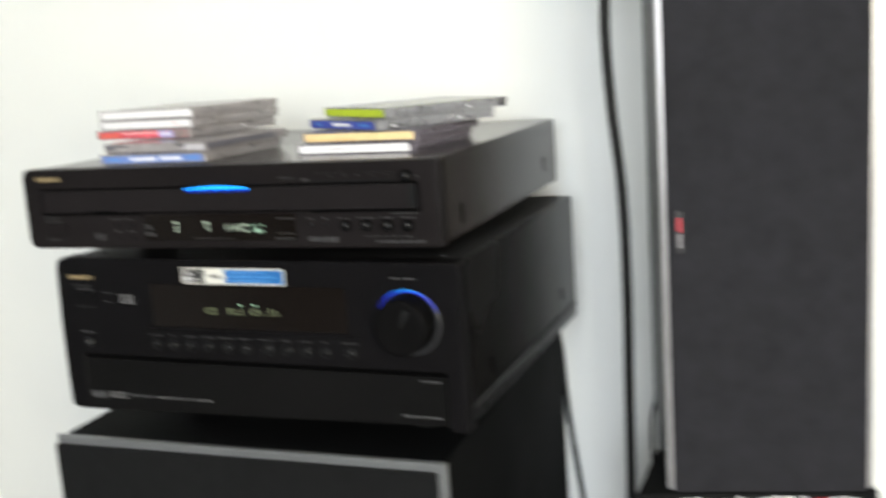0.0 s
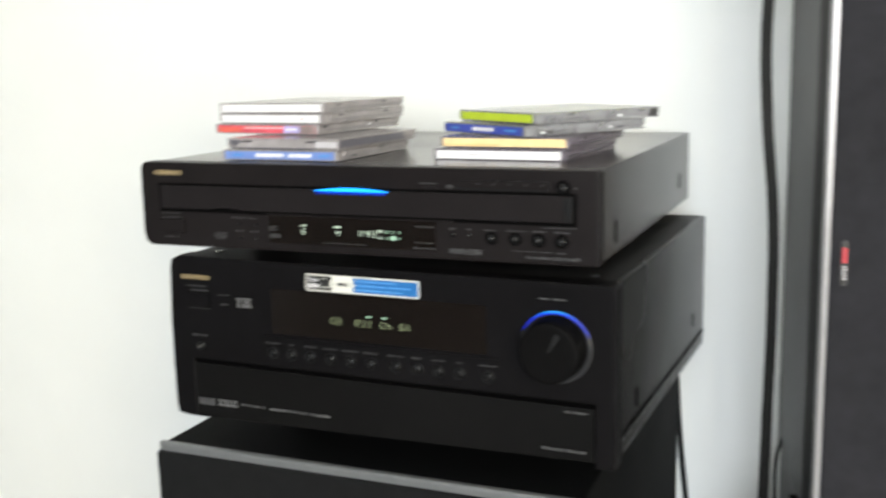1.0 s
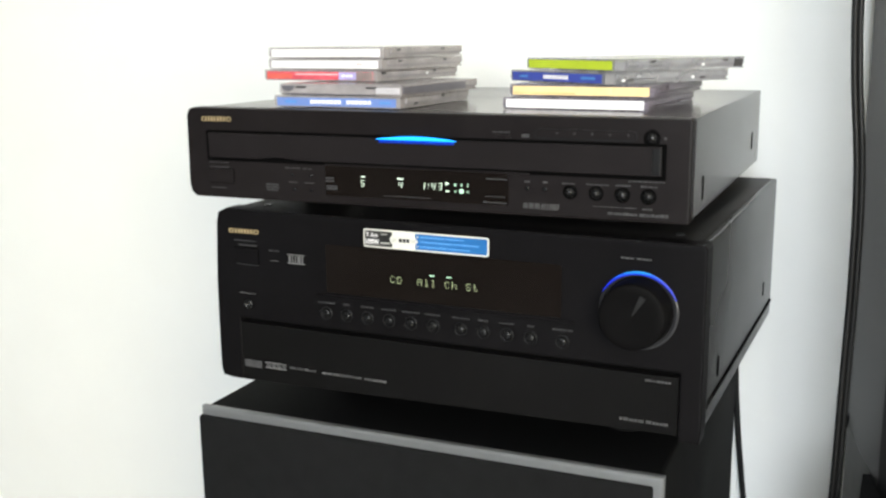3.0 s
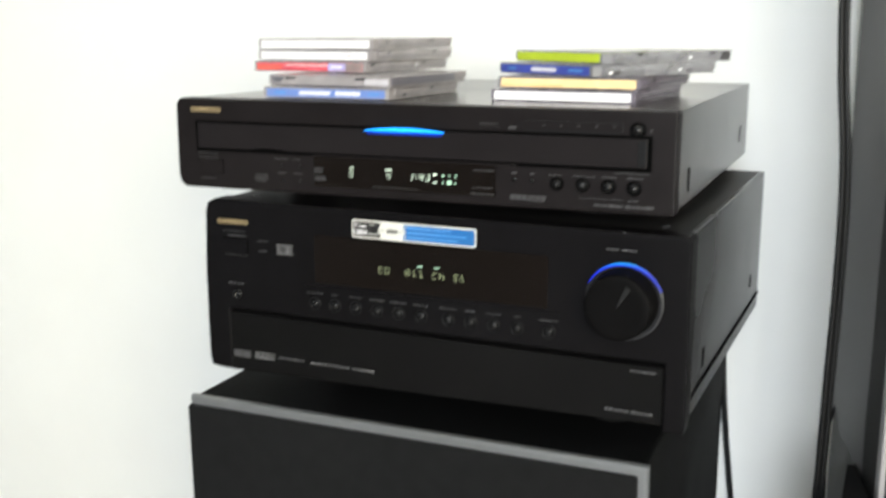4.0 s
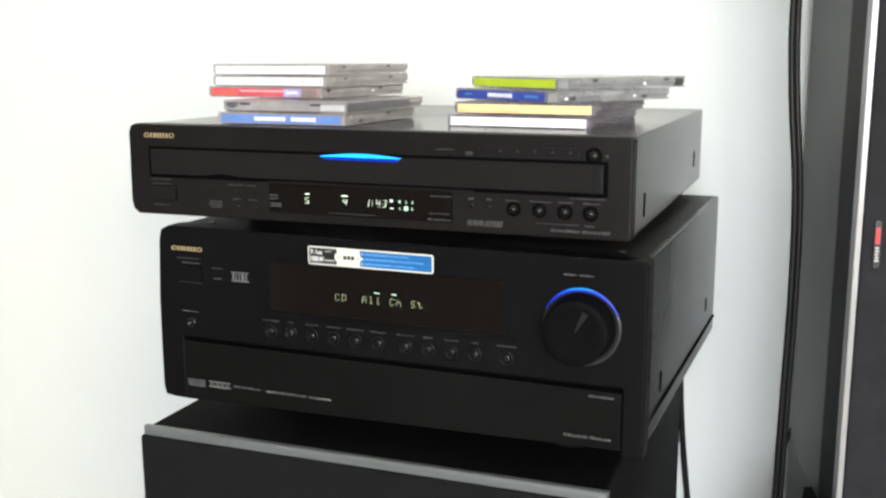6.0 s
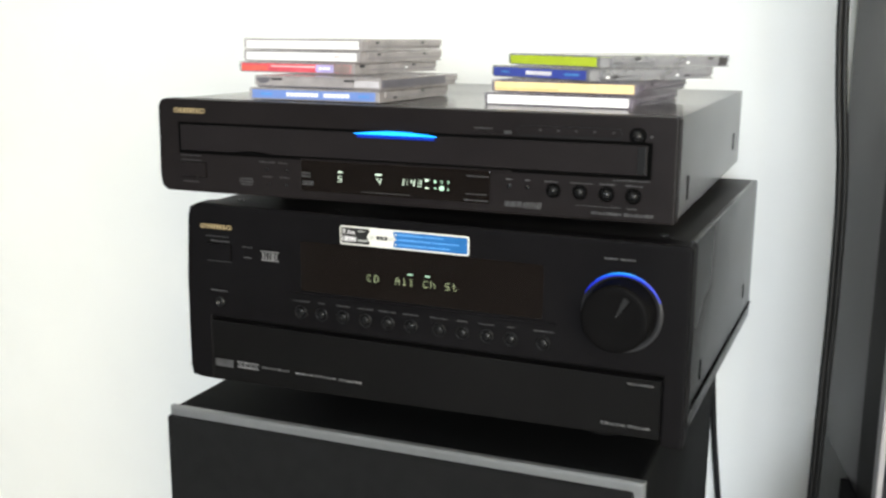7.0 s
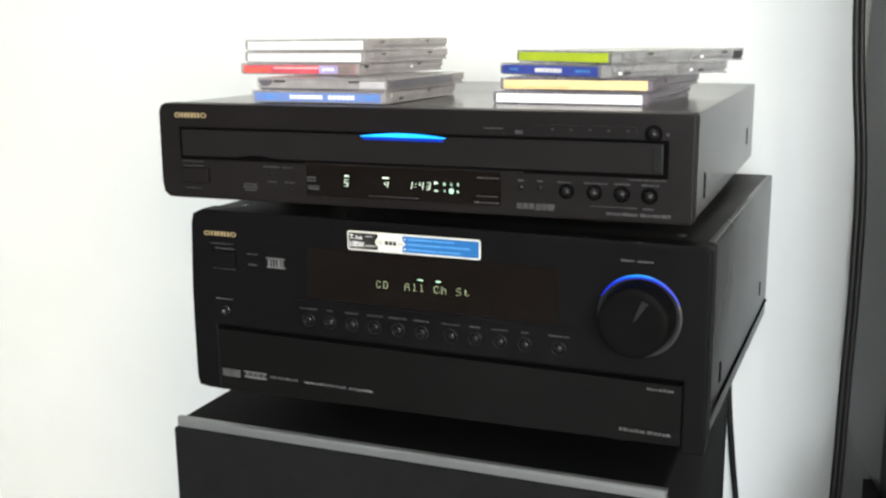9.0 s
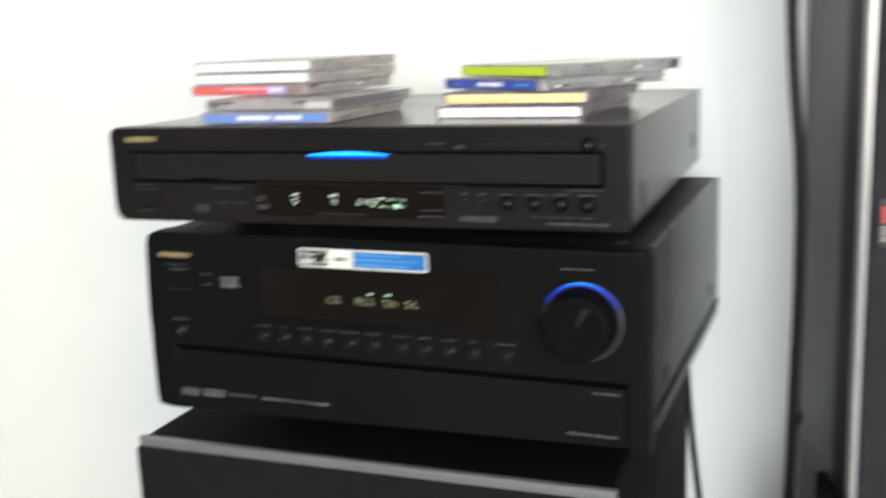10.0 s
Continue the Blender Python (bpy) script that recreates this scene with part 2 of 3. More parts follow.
def prism(outline, y0, y1, bevel=0.0, seg=2):
    """A flat outline in x and z, drawn out from y0 (front) to y1."""
    bm = bmesh.new()
    face = bm.faces.new([bm.verts.new((x, y0, z)) for x, z in outline])
    out = bmesh.ops.extrude_face_region(bm, geom=[face])
    for v in out["geom"]:
        if isinstance(v, bmesh.types.BMVert):
            v.co.y = y1
    bmesh.ops.recalc_face_normals(bm, faces=bm.faces)
    if bevel:
        front = [e for e in bm.edges if all(abs(v.co.y - y0) < 1e-6 for v in e.verts)]
        bmesh.ops.bevel(bm, geom=front, offset=bevel, segments=seg, affect="EDGES", profile=0.6)
    return bm


def rounded(x0, x1, z0, z1, r, n=5):
    pts = []
    for cx, cz, a in ((x1 - r, z0 + r, -90), (x1 - r, z1 - r, 0), (x0 + r, z1 - r, 90), (x0 + r, z0 + r, 180)):
        for k in range(n + 1):
            t = radians(a + 90 * k / n)
            pts.append((cx + r * math.cos(t), cz + r * math.sin(t)))
    return pts


def lathe(profile, n=40, a0=0.0, a1=360.0):
    """A profile of (radius, y) turned round the y axis; y is depth, negative to the front."""
    bm = bmesh.new()
    full = abs(a1 - a0) >= 359.9
    count = n if full else n + 1
    rings = []
    for k in range(count):
        t = radians(a0 + (a1 - a0) * k / n)
        rings.append([bm.verts.new((r * math.cos(t), y, r * math.sin(t))) for r, y in profile])
    for k in range(n):
        a, b = rings[k], rings[(k + 1) % count]
        for i in range(len(profile) - 1):
            bm.faces.new((a[i], a[i + 1], b[i + 1], b[i]))
    bmesh.ops.remove_doubles(bm, verts=bm.verts, dist=1e-6)
    return bm


def moved(bm, x, y, z):
    bmesh.ops.translate(bm, verts=bm.verts, vec=(x, y, z))
    return bm


def cylinder_up(x, y, z0, z1, r, n=24, bevel=0.001):
    bm = bmesh.new()
    rings = [[bm.verts.new((x + q * math.cos(2 * math.pi * k / n), y + q * math.sin(2 * math.pi * k / n), z)) for k in range(n)]
             for q, z in ((r - bevel, z0), (r, z0 + bevel), (r, z1 - bevel), (r - bevel, z1))]
    for a, b in zip(rings, rings[1:]):
        for k in range(n):
            bm.faces.new((a[k], a[(k + 1) % n], b[(k + 1) % n], b[k]))
    bm.faces.new(rings[0][::-1])
    bm.faces.new(rings[-1])
    return bm


def lettering(name, body, x, y, z, height, mat, parent, width=None, slant=0.0, stretch=None):
    """Flat raised lettering on a front that faces -y; x is its left end, z its base line."""
    data = bpy.data.curves.new(name, "FONT")
    data.body, data.size, data.extrude, data.shear = body, height * 1.37, 0.00012, slant
    data.space_character = 1.08
    data.offset = height * 0.025
    ob = bpy.data.objects.new(name, data)
    scene.collection.objects.link(ob)
    bpy.context.view_layer.update()
    me = bpy.data.meshes.new_from_object(ob.evaluated_get(bpy.context.evaluated_depsgraph_get()))
    bpy.data.objects.remove(ob)
    me.materials.clear()
    me.materials.append(mat)
    xs = [v.co.x for v in me.vertices]
    lo, span = min(xs), max(xs) - min(xs)
    k = width / span if width else 1.0
    me.transform(Matrix(((k, 0, 0, x - lo * k), (0, 0, -1, y), (0, 1, 0, z), (0, 0, 0, 1))))
    made = new(name, me)
    made.parent = parent
    return made


def bar(name, x0, x1, zc, h, parent, mat=None, y=0.0, t=0.00025):
    """A printed bar; long thin ones break into bars of word length."""
    if name != "printed_bar" or x1 - x0 < 0.009:
        return part(name, box(x0, x1, y - t, y + 0.0002, zc - h / 2, zc + h / 2), mat or PRINT, parent)
    x, rng = x0, random.Random(int(x0 * 1e5) + int(zc * 1e5))
    while x < x1 - 0.0008:
        e = min(x1, x + rng.uniform(0.0020, 0.0050))
        z0 = zc - h / 2
        part(name, box(x, e, y - t, y + 0.0002, z0, z0 + h * rng.uniform(0.72, 1.12)), mat or PRINT, parent)
        x = e + rng.uniform(0.0003, 0.0008)


def cable(name, points, radius, label, category="cable", twin=0.0):
    data = bpy.data.curves.new(name, "CURVE")
    data.dimensions, data.bevel_depth, data.bevel_resolution, data.resolution_u = "3D", radius, 4, 10
    for off in ((-twin, twin) if twin else (0.0,)):
        sp = data.splines.new("BEZIER")
        sp.bezier_points.add(len(points) - 1)
        for bp, p in zip(sp.bezier_points, points):
            bp.co = (p[0] + off, p[1] + off * 0.5, p[2])
            bp.handle_left_type = bp.handle_right_type = "AUTO"
    tmp = bpy.data.objects.new(name, data)
    scene.collection.objects.link(tmp)
    bpy.context.view_layer.update()
    me = bpy.data.meshes.new_from_object(tmp.evaluated_get(bpy.context.evaluated_depsgraph_get()))
    bpy.data.objects.remove(tmp)
    me.materials.clear()
    me.materials.append(CABLE)
    for p in me.polygons:
        p.use_smooth = True
    ob = new(name, me)
    return tagged(ob, label, category)


DOTS = {"C": "01110 10001 10000 10000 10000 10001 01110", "D": "11110 10001 10001 10001 10001 10001 11110", "A": "01110 10001 10001 11111 10001 10001 10001",
        "l": "01100 00100 00100 00100 00100 00100 01110", "h": "10000 10000 10110 11001 10001 10001 10001", "S": "01111 10000 10000 01110 00001 00001 11110", "t": "01000 01000 11100 01000 01000 01001 00110"}


def dot_letter(ch, x, y, z, pitch, mat, parent):
    """One letter of a dot display, five dots wide and seven high."""
    bm = bmesh.new()
    for row, line in enumerate(DOTS[ch].split()):
        for col, on in enumerate(line):
            if on == "1":
                cx, cz = x + col * pitch, z + (6 - row) * pitch
                box(cx, cx + pitch * 0.66, y - 0.0001, y + 0.0002, cz, cz + pitch * 0.74, bm=bm)
    return part("display_letter", bm, mat, parent)


SEGMENTS = {"1": "bc", "3": "abgcd", "4": "fgbc", "5": "afgcd"}


def segment_digit(ch, x, y, z, w, h, mat, parent):
    """One leaning seven-segment digit."""
    t, m = 0.00055, h / 2
    bars = {"a": (0, w, h - t, h), "g": (0, w, m - t / 2, m + t / 2), "d": (0, w, 0, t), "f": (0, t, m, h), "e": (0, t, 0, m), "b": (w - t, w, m, h), "c": (w - t, w, 0, m)}
    bm = bmesh.new()
    for s in SEGMENTS[ch]:
        x0, xe, z0, z1 = bars[s]
        box(x0, xe, y - 0.0001, y + 0.0002, z0 + 0.0001, z1 - 0.0001, bm=bm)
    for v in bm.verts:
        v.co.x += x + 0.2 * v.co.z
        v.co.z += z
    return part("display_digit", bm, mat, parent)


# ---- the room; only the north wall is in view ----
FZ, CZ = -0.80, 1.62
WX0, WX1, WY0, WY1 = -1.70, 2.40, -3.00, 0.50


def structure(name, bm, mat, label, category):
    return tagged(part(name, bm, mat, None), label, category, kind="structure")


structure("floor", box(WX0 - 0.1, WX1 + 0.1, WY0 - 0.1, WY1 + 0.1, FZ - 0.1, FZ), FLOOR, "unseen floor of the room, grey to keep bounced light neutral", "floor")
structure("ceiling", box(WX0 - 0.1, WX1 + 0.1, WY0 - 0.1, WY1 + 0.1, CZ, CZ + 0.1), CEIL, "plain white painted ceiling", "ceiling")
structure("wall_north", box(WX0 - 0.1, WX1 + 0.1, WY1, WY1 + 0.1, FZ, CZ), WALL, "bright white painted wall behind the stereo stack", "wall")
# out of view; its grey sets the fill and sheen from the left
structure("wall_west", box(WX0 - 0.1, WX0, WY0, WY1, FZ, CZ), WESTWALL, "unseen wall, grey to limit bounced light", "wall")


def wall_with_window(name, wide, lo, hi, z0, z1, m, paint=None):
    bm = bmesh.new()
    a, b = -wide / 2, wide / 2
    for x0, x1, c0, c1 in ((a, lo, FZ, CZ), (hi, b, FZ, CZ), (lo, hi, FZ, z0), (lo, hi, z1, CZ)):
        box(x0, x1, 0.0, 0.12, c0, c1, bm=bm)
    bm.transform(m)
    structure(name, bm, paint or WALL, "unseen plain wall with an assumed window opening", "wall")


def window(name, w, h, m):
    ob = thing(name, m, "assumed white window frame out of view, behind an area lamp", "window", kind="structure")
    bm = bmesh.new()
    for x0, x1, z0, z1 in ((-w / 2, w / 2, 0, 0.05), (-w / 2, w / 2, h - 0.05, h), (-w / 2, -w / 2 + 0.05, 0.05, h - 0.05), (w / 2 - 0.05, w / 2, 0.05, h - 0.05), (-0.025, 0.025, 0.05, h - 0.05)):
        box(x0, x1, 0.0, 0.05, z0, z1, 0.004, bm=bm)
    part("window_frame", bm, FRAME, ob)
    return ob


# assumed walls and windows out of view, set to fit the two added lamps
wall_with_window("wall_east", 3.5, 0.60, 1.65, -0.03, 1.27, pose(WX1, -1.25, 0, 0, 0, -90))
# out of view; dark so little light returns from behind the camera
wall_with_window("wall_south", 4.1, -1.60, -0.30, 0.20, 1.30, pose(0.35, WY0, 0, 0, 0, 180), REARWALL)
window("assumed_window_1", 1.05, 1.3, pose(WX1 + 0.05, -2.375, -0.03, 0, 0, -90))
window("assumed_window_2", 1.3, 1.1, pose(1.30, WY0 - 0.05, 0.20, 0, 0, 180))

# ---- the lower loudspeaker, on which the stack stands ----
ST = -0.0335
low = thing("loudspeaker", pose(-0.021, -0.009, 0, 0, 0, 2.0), "wide black floor loudspeaker with silver-edged grey cloth grille", "loudspeaker")
SW, SD = 0.436, 0.475
part("cabinet", box(0.0, SW - 0.003, 0.0072, SD, FZ + 0.03, ST, 0.003), CABINET, low, "black vinyl cabinet")
fr = prism([(-0.002, FZ + 0.05), (SW, FZ + 0.05), (SW, ST + 0.0014), (-0.002, ST + 0.0014)], 0.0, 0.007, 0.0035, 3)
part("front_frame", fr, SILVER, low, "silver plastic frame round the grille", False)
part("grille", box(-0.003, SW - 0.0080, -0.0035, 0.004, FZ + 0.06, ST - 0.0066, 0.003), GRILLE, low, "dark grey cloth grille")
for fx in (0.04, SW - 0.04):
    for fy in (0.05, SD - 0.05):
        part("foot", cylinder_up(fx, fy, FZ, FZ + 0.031, 0.018), RUBBER, low)

# ---- the receiver ----
rx0, RW, RZ = -0.0035, 0.4455, 0.158
rec = thing("av_receiver", pose(0, 0, 0), "black audio video receiver with blue-lit volume knob, on the loudspeaker", "receiver")
x1 = rx0 + RW
part("chassis", box(rx0 + 0.004, x1 - 0.003, 0.020, 0.402, 0.0045, RZ - 0.003, 0.002), STEEL, rec, "black painted steel cover")
part("base_tray", prism([(rx0 + 0.010, 0.003), (x1 - 0.008, 0.003), (x1 - 0.0015, 0.0205), (rx0 + 0.003, 0.0205)], 0.019, 0.398), STEEL, rec, "black steel base tray with sloping sides")
out = [(rx0 + 0.002, -0.0005), (rx0 + 0.012, -0.002), (0.0217, -0.002), (0.0217, 0.0572), (0.4250, 0.0572), (0.4250, 0.002), (x1 - 0.001, 0.002), (x1, 0.012),
       (x1, RZ - 0.004), (x1 - 0.003, RZ - 0.001), (0.2, RZ), (rx0 + 0.015, RZ + 0.001), (rx0 + 0.006, RZ - 0.003), (rx0 + 0.0035, RZ - 0.012), (rx0 + 0.0005, 0.09), (rx0, 0.05), (rx0, 0.008)]
part("faceplate", prism(out, 0.0, 0.020, 0.0022, 3), FACE, rec, "black faceplate with bevelled edges")
part("gap_backing", box(0.018, 0.429, 0.008, 0.018, 0.004, 0.062), DARK, rec)
part("flap", prism([(0.0219, -0.0018), (0.4243, 0.0075), (0.4243, 0.0535), (0.0219, 0.0535)], 0.0003, 0.014, 0.0003, 1), FLAP, rec, "hinged black front flap")
part("display", prism(rounded(0.116, 0.331, 0.0905, 0.1335, 0.002), -0.0009, 0.004, 0.0006), WINDOW, rec, "dark brown glossy display window")
part("display_lip", box(0.105, 0.342, -0.0016, 0.003, 0.0862, 0.0884, 0.0006), FACE, rec)
# the lit words of the display
DY = -0.0011
for k, ch in enumerate("CD  All Ch St"):
    if ch != " ":
        dot_letter(ch, 0.1798 + k * 0.00634, DY, 0.1052, 0.00086, VFD2, rec)
bar("indicator", 0.2165, 0.2212, 0.1147, 0.0010, rec, VFDG, DY)
bar("indicator", 0.2322, 0.2365, 0.1147, 0.0010, rec, VFDG, DY)
# sticker
stk = part("sticker", prism(rounded(0.1545, 0.2695, 0.1345, 0.1502, 0.0022), -0.0005, 0.0002), STWHITE, rec, "white blue and black glossy sticker")
part("sticker_field", prism(rounded(0.1558, 0.182, 0.1358, 0.1489, 0.0012), -0.0008, 0.0), STBLACK, stk)
part("sticker_field", prism(rounded(0.2035, 0.2682, 0.1358, 0.1489, 0.0012), -0.0008, 0.0), STBLUE, stk)
part("sticker_disc", prism([(0.1925 + 0.0125 * math.cos(2 * math.pi * k / 32), 0.14235 + 0.0067 * math.sin(2 * math.pi * k / 32)) for k in range(32)], -0.0011, 0.0), STWHITE, stk)
lettering("sticker_text", "7.1", 0.1572, -0.00105, 0.1437, 0.0037, PWHITE, stk, 0.0062)
lettering("sticker_text", "ch", 0.1642, -0.00105, 0.1437, 0.0030, PWHITE, stk, 0.0040)
lettering("sticker_text", "100W", 0.1570, -0.00105, 0.1374, 0.0046, PWHITE, stk, 0.0128)
bar("sticker_bar", 0.1712, 0.1772, 0.1465, 0.0010, stk, STGREY, -0.0008)
bar("sticker_bar", 0.1706, 0.1800, 0.1388, 0.0014, stk, STGREY, -0.0008)
for k in range(3):
    bar("sticker_bar", 0.1818 + k * 0.0017, 0.1825 + k * 0.0017, 0.1424, 0.0034, stk, STGREY, -0.0011)
    bar("sticker_bar", 0.2000 + k * 0.0015, 0.2006 + k * 0.0015, 0.1424, 0.0030, stk, STGREY, -0.0011)
for k in range(3):
    bar("sticker_bar", 0.1885 + k * 0.0036, 0.1912 + k * 0.0036, 0.1424, 0.0032, stk, STBLACK, -0.0011)
for k, w in enumerate((0.040, 0.053, 0.045)):
    z = 0.1464 - k * 0.0040
    bar("sticker_bar", 0.2050, 0.2064, z, 0.0013, stk, STWHITE, -0.0008)
    bar("sticker_bar", 0.2080, 0.2080 + w * 0.55, z, 0.0016, stk, STLIGHT, -0.0008)
    bar("sticker_bar", 0.2090 + w * 0.55, 0.2080 + w, z, 0.0013, stk, STLIGHT, -0.0008)


def maker_mark(x0, x1, zc, h, parent):
    """A row of plain gold shapes: two rings with blocks between."""
    w = (x1 - x0) / 5
    for k in range(5):
        c = x0 + (k + 0.5) * w
        if k in (0, 4):
            ring = lathe([(0.30, -0.0004), (0.50, -0.0004), (0.50, 0.0002), (0.30, 0.0002), (0.30, -0.0004)], 24)
            for v in ring.verts:
                v.co = (c + v.co.x * w * 0.86, v.co.y, zc + v.co.z * h)
            part("maker_mark", ring, GOLD, parent)
        else:
            for a, b in ((-0.40, -0.14), (0.10, 0.40)):
                part("maker_mark", box(c + w * a, c + w * b, -0.0004, 0.0002, zc - h * 0.48, zc + h * 0.48), GOLD, parent)


maker_mark(0.0135, 0.047, 0.1388, 0.0042, rec)
bar("printed_bar", 0.019, 0.043, 0.1302, 0.0009, rec, PRINT2)
bar("printed_bar", 0.0245, 0.044, 0.1262, 0.0012, rec)
part("button_well", prism(rounded(0.0197, 0.0458, 0.1087, 0.1243, 0.0012), -0.0003, 0.002), DARK, rec)
part("power_button", box(0.0206, 0.0449, -0.0014, 0.004, 0.1096, 0.1234, 0.0005), FACE, rec, "flat black power button")
bar("printed_bar", 0.0205, 0.046, 0.1083, 0.0007, rec, PRINT2)
bar("printed_bar", 0.0565, 0.0675, 0.1232, 0.0009, rec, PRINT)
bar("printed_bar", 0.0575, 0.0670, 0.1140, 0.0009, rec, PRINT)
bar("certification_mark", 0.0758, 0.0942, 0.1210, 0.0012, rec, LOGO)
bar("certification_mark", 0.0765, 0.0942, 0.1135, 0.0012, rec, LOGO)
for cx, cw in ((0.0785, 0.0020), (0.0815, 0.0012), (0.0845, 0.0012), (0.0882, 0.0030), (0.0916, 0.0016)):
    bar("certification_mark", cx - cw / 2, cx + cw / 2, 0.1172, 0.0056, rec, LOGO)
bar("printed_bar", 0.0225, 0.040, 0.0815, 0.0012, rec)
jack = part("headphone_jack", moved(lathe([(0.0, -0.0002), (0.0022, -0.0002), (0.0026, -0.003), (0.0045, -0.003), (0.0052, 0.0), (0.0052, 0.004)], 24), 0.0325, 0, 0.0715), BUTTON, rec, "round headphone jack", True)
# eleven input buttons
BX = (0.115, 0.1353, 0.1560, 0.1770, 0.1980, 0.2190, 0.2440, 0.2643, 0.2850, 0.3052, 0.3320)
BWID = (0.017, 0.006, 0.0125, 0.0145, 0.0165, 0.015, 0.0155, 0.009, 0.0135, 0.006, 0.0165)
for bx, bw in zip(BX, BWID):
    bezel = part("button_bezel", moved(lathe([(0.0047, 0.0004), (0.0049, -0.0011), (0.0055, -0.0012), (0.0060, -0.0004), (0.0060, 0.003)], 24), bx, 0, 0.0715), BEZEL, rec, "", True)
    part("push_button", moved(lathe([(0.0, -0.0023), (0.0022, -0.0022), (0.0033, -0.0015), (0.0038, -0.0002), (0.0038, 0.003)], 24), bx, 0, 0.0715), BUTTON, bezel, "small domed black button", True)
    bar("printed_bar", bx - bw / 2, bx + bw / 2, 0.0810, 0.0013, rec, PRINT2)
# volume knob
KX, KZ = 0.3920, 0.1030
bar("printed_bar", 0.3775, 0.3880, 0.1432, 0.0013, rec)
bar("printed_bar", 0.3897, 0.4010, 0.1432, 0.0013, rec)
bar("printed_dot", 0.3900, 0.3912, 0.1568, 0.0010, rec, PRINT2)
knob = part("volume_knob", moved(lathe([(0.0, -0.0222), (0.0190, -0.0220), (0.0236, -0.0223), (0.0248, -0.0217), (0.0253, -0.0200), (0.0262, 0.0)], 64), KX, 0, KZ), KNOB, rec, "large round black volume knob", True)
part("knob_recess", moved(lathe([(0.0268, 0.0001), (0.0285, -0.0008), (0.0300, -0.0012), (0.0312, 0.0006)], 64), KX, 0, KZ), RING, knob, "", True)


def glowing_arc(a0, a1, wide, lift, n=40):
    """A lit crescent round the knob, thin at both ends."""
    bm = bmesh.new()
    rows = []
    for k in range(n + 1):
        a = radians(a0 + (a1 - a0) * k / n)
        w = wide * (0.12 + 0.88 * math.sin(math.pi * k / n) ** 0.7)
        rows.append([bm.verts.new((r * math.cos(a), y, r * math.sin(a))) for r, y in ((0.0309, -0.0012), (0.0307 - w * 0.35, lift), (0.0309 - w, lift + 0.0005))])
    for p, q in zip(rows, rows[1:]):
        for c in range(2):
            bm.faces.new((p[c], p[c + 1], q[c + 1], q[c]))
    bmesh.ops.recalc_face_normals(bm, faces=bm.faces)
    return moved(bm, KX, 0, KZ)


part("knob_light", glowing_arc(20, 156, 0.0028, -0.0022), RINGLED, knob, "glowing blue arc round the knob", True)
part("knob_light_middle", glowing_arc(54, 130, 0.0018, -0.0027), RINGMID, knob, "brighter blue middle of the arc", True)
part("knob_light_tip", glowing_arc(72, 112, 0.0012, -0.0031), RINGTIP, knob, "pale blue top of the arc", True)
ptr = prism([(-0.0006, 0.002), (0.0006, 0.002), (0.0024, 0.0185), (-0.0024, 0.0185)], -0.0229, -0.0215)
ptr.transform(Matrix.Rotation(radians(28), 4, "Y"))
part("pointer", moved(ptr, KX, 0, KZ), POINTER, knob, "grey pointer mark")
# prints on the flap
FY = 0.0003
bar("format_mark", 0.0245, 0.0430, 0.0145, 0.0068, rec, PRINT, FY)
bar("format_mark", 0.0470, 0.0700, 0.0175, 0.0012, rec, LOGO, FY)
bar("format_mark", 0.0475, 0.0700, 0.0130, 0.0016, rec, LOGO, FY)
for k in range(4):
    bar("format_mark", 0.0485 + k * 0.0055, 0.0525 + k * 0.0055, 0.0153, 0.0022, rec, PRINT, FY)
for a, b, mt in ((0.0735, 0.080, PRINT), (0.081, 0.0885, PRINT2), (0.0895, 0.102, PRINT), (0.108, 0.1255, LOGO), (0.1262, 0.1480, PRINT), (0.1508, 0.158, PRINT), (0.1585, 0.174, LOGO)):
    bar("printed_bar", a, b, 0.0158 - 0.0002 * (a > 0.1), 0.0019, rec, mt, FY)
bar("printed_bar", 0.3990, 0.4185, 0.0487, 0.0017, rec, PRINT, FY)
for a, b, mt in ((0.3795, 0.3815, PRINT), (0.3825, 0.3985, PRINT), (0.4005, 0.4045, PRINT), (0.4052, 0.4175, PRINT)):
    bar("printed_bar", a, b, 0.0150, 0.0025, rec, mt, FY)
# cover: seam, slots, vents, screws
xs = x1 - 0.003
part("cover_seam", box(xs - 0.001, xs + 0.0014, 0.060, 0.399, 0.0206, 0.0217), DARK, rec)
for vy, vz, h in ((0.338, 0.047, 0.014), (0.083, 0.040, 0.017)):
    part("side_slot", box(xs - 0.003, xs + 0.0005, vy - 0.0028, vy + 0.0028, vz - h / 2, vz + h / 2, 0.0006), DARK, rec)
part("top_cover", box(rx0 + 0.006, x1 - 0.008, 0.0205, 0.399, RZ - 0.0036, RZ - 0.00285), VENT, rec, "matt black vented top")
for k in range(22):
    part("vent_slot", box(0.06 + k * 0.0152, 0.0665 + k * 0.0152, 0.09, 0.30, RZ - 0.0034, RZ - 0.0027), DARK, rec)
for sx in (rx0 + 0.03, x1 - 0.03):
    part("screw", cylinder_up(sx, 0.045, RZ - 0.0035, RZ - 0.0018, 0.0035, 12, 0.0006), RING, rec)
for fx in (rx0 + 0.085, x1 - 0.085):
    for fy in (0.11, 0.34):
        part("foot", cylinder_up(fx, fy, ST, 0.006, 0.021, 28, 0.003), RUBBER, rec, "round black foot")

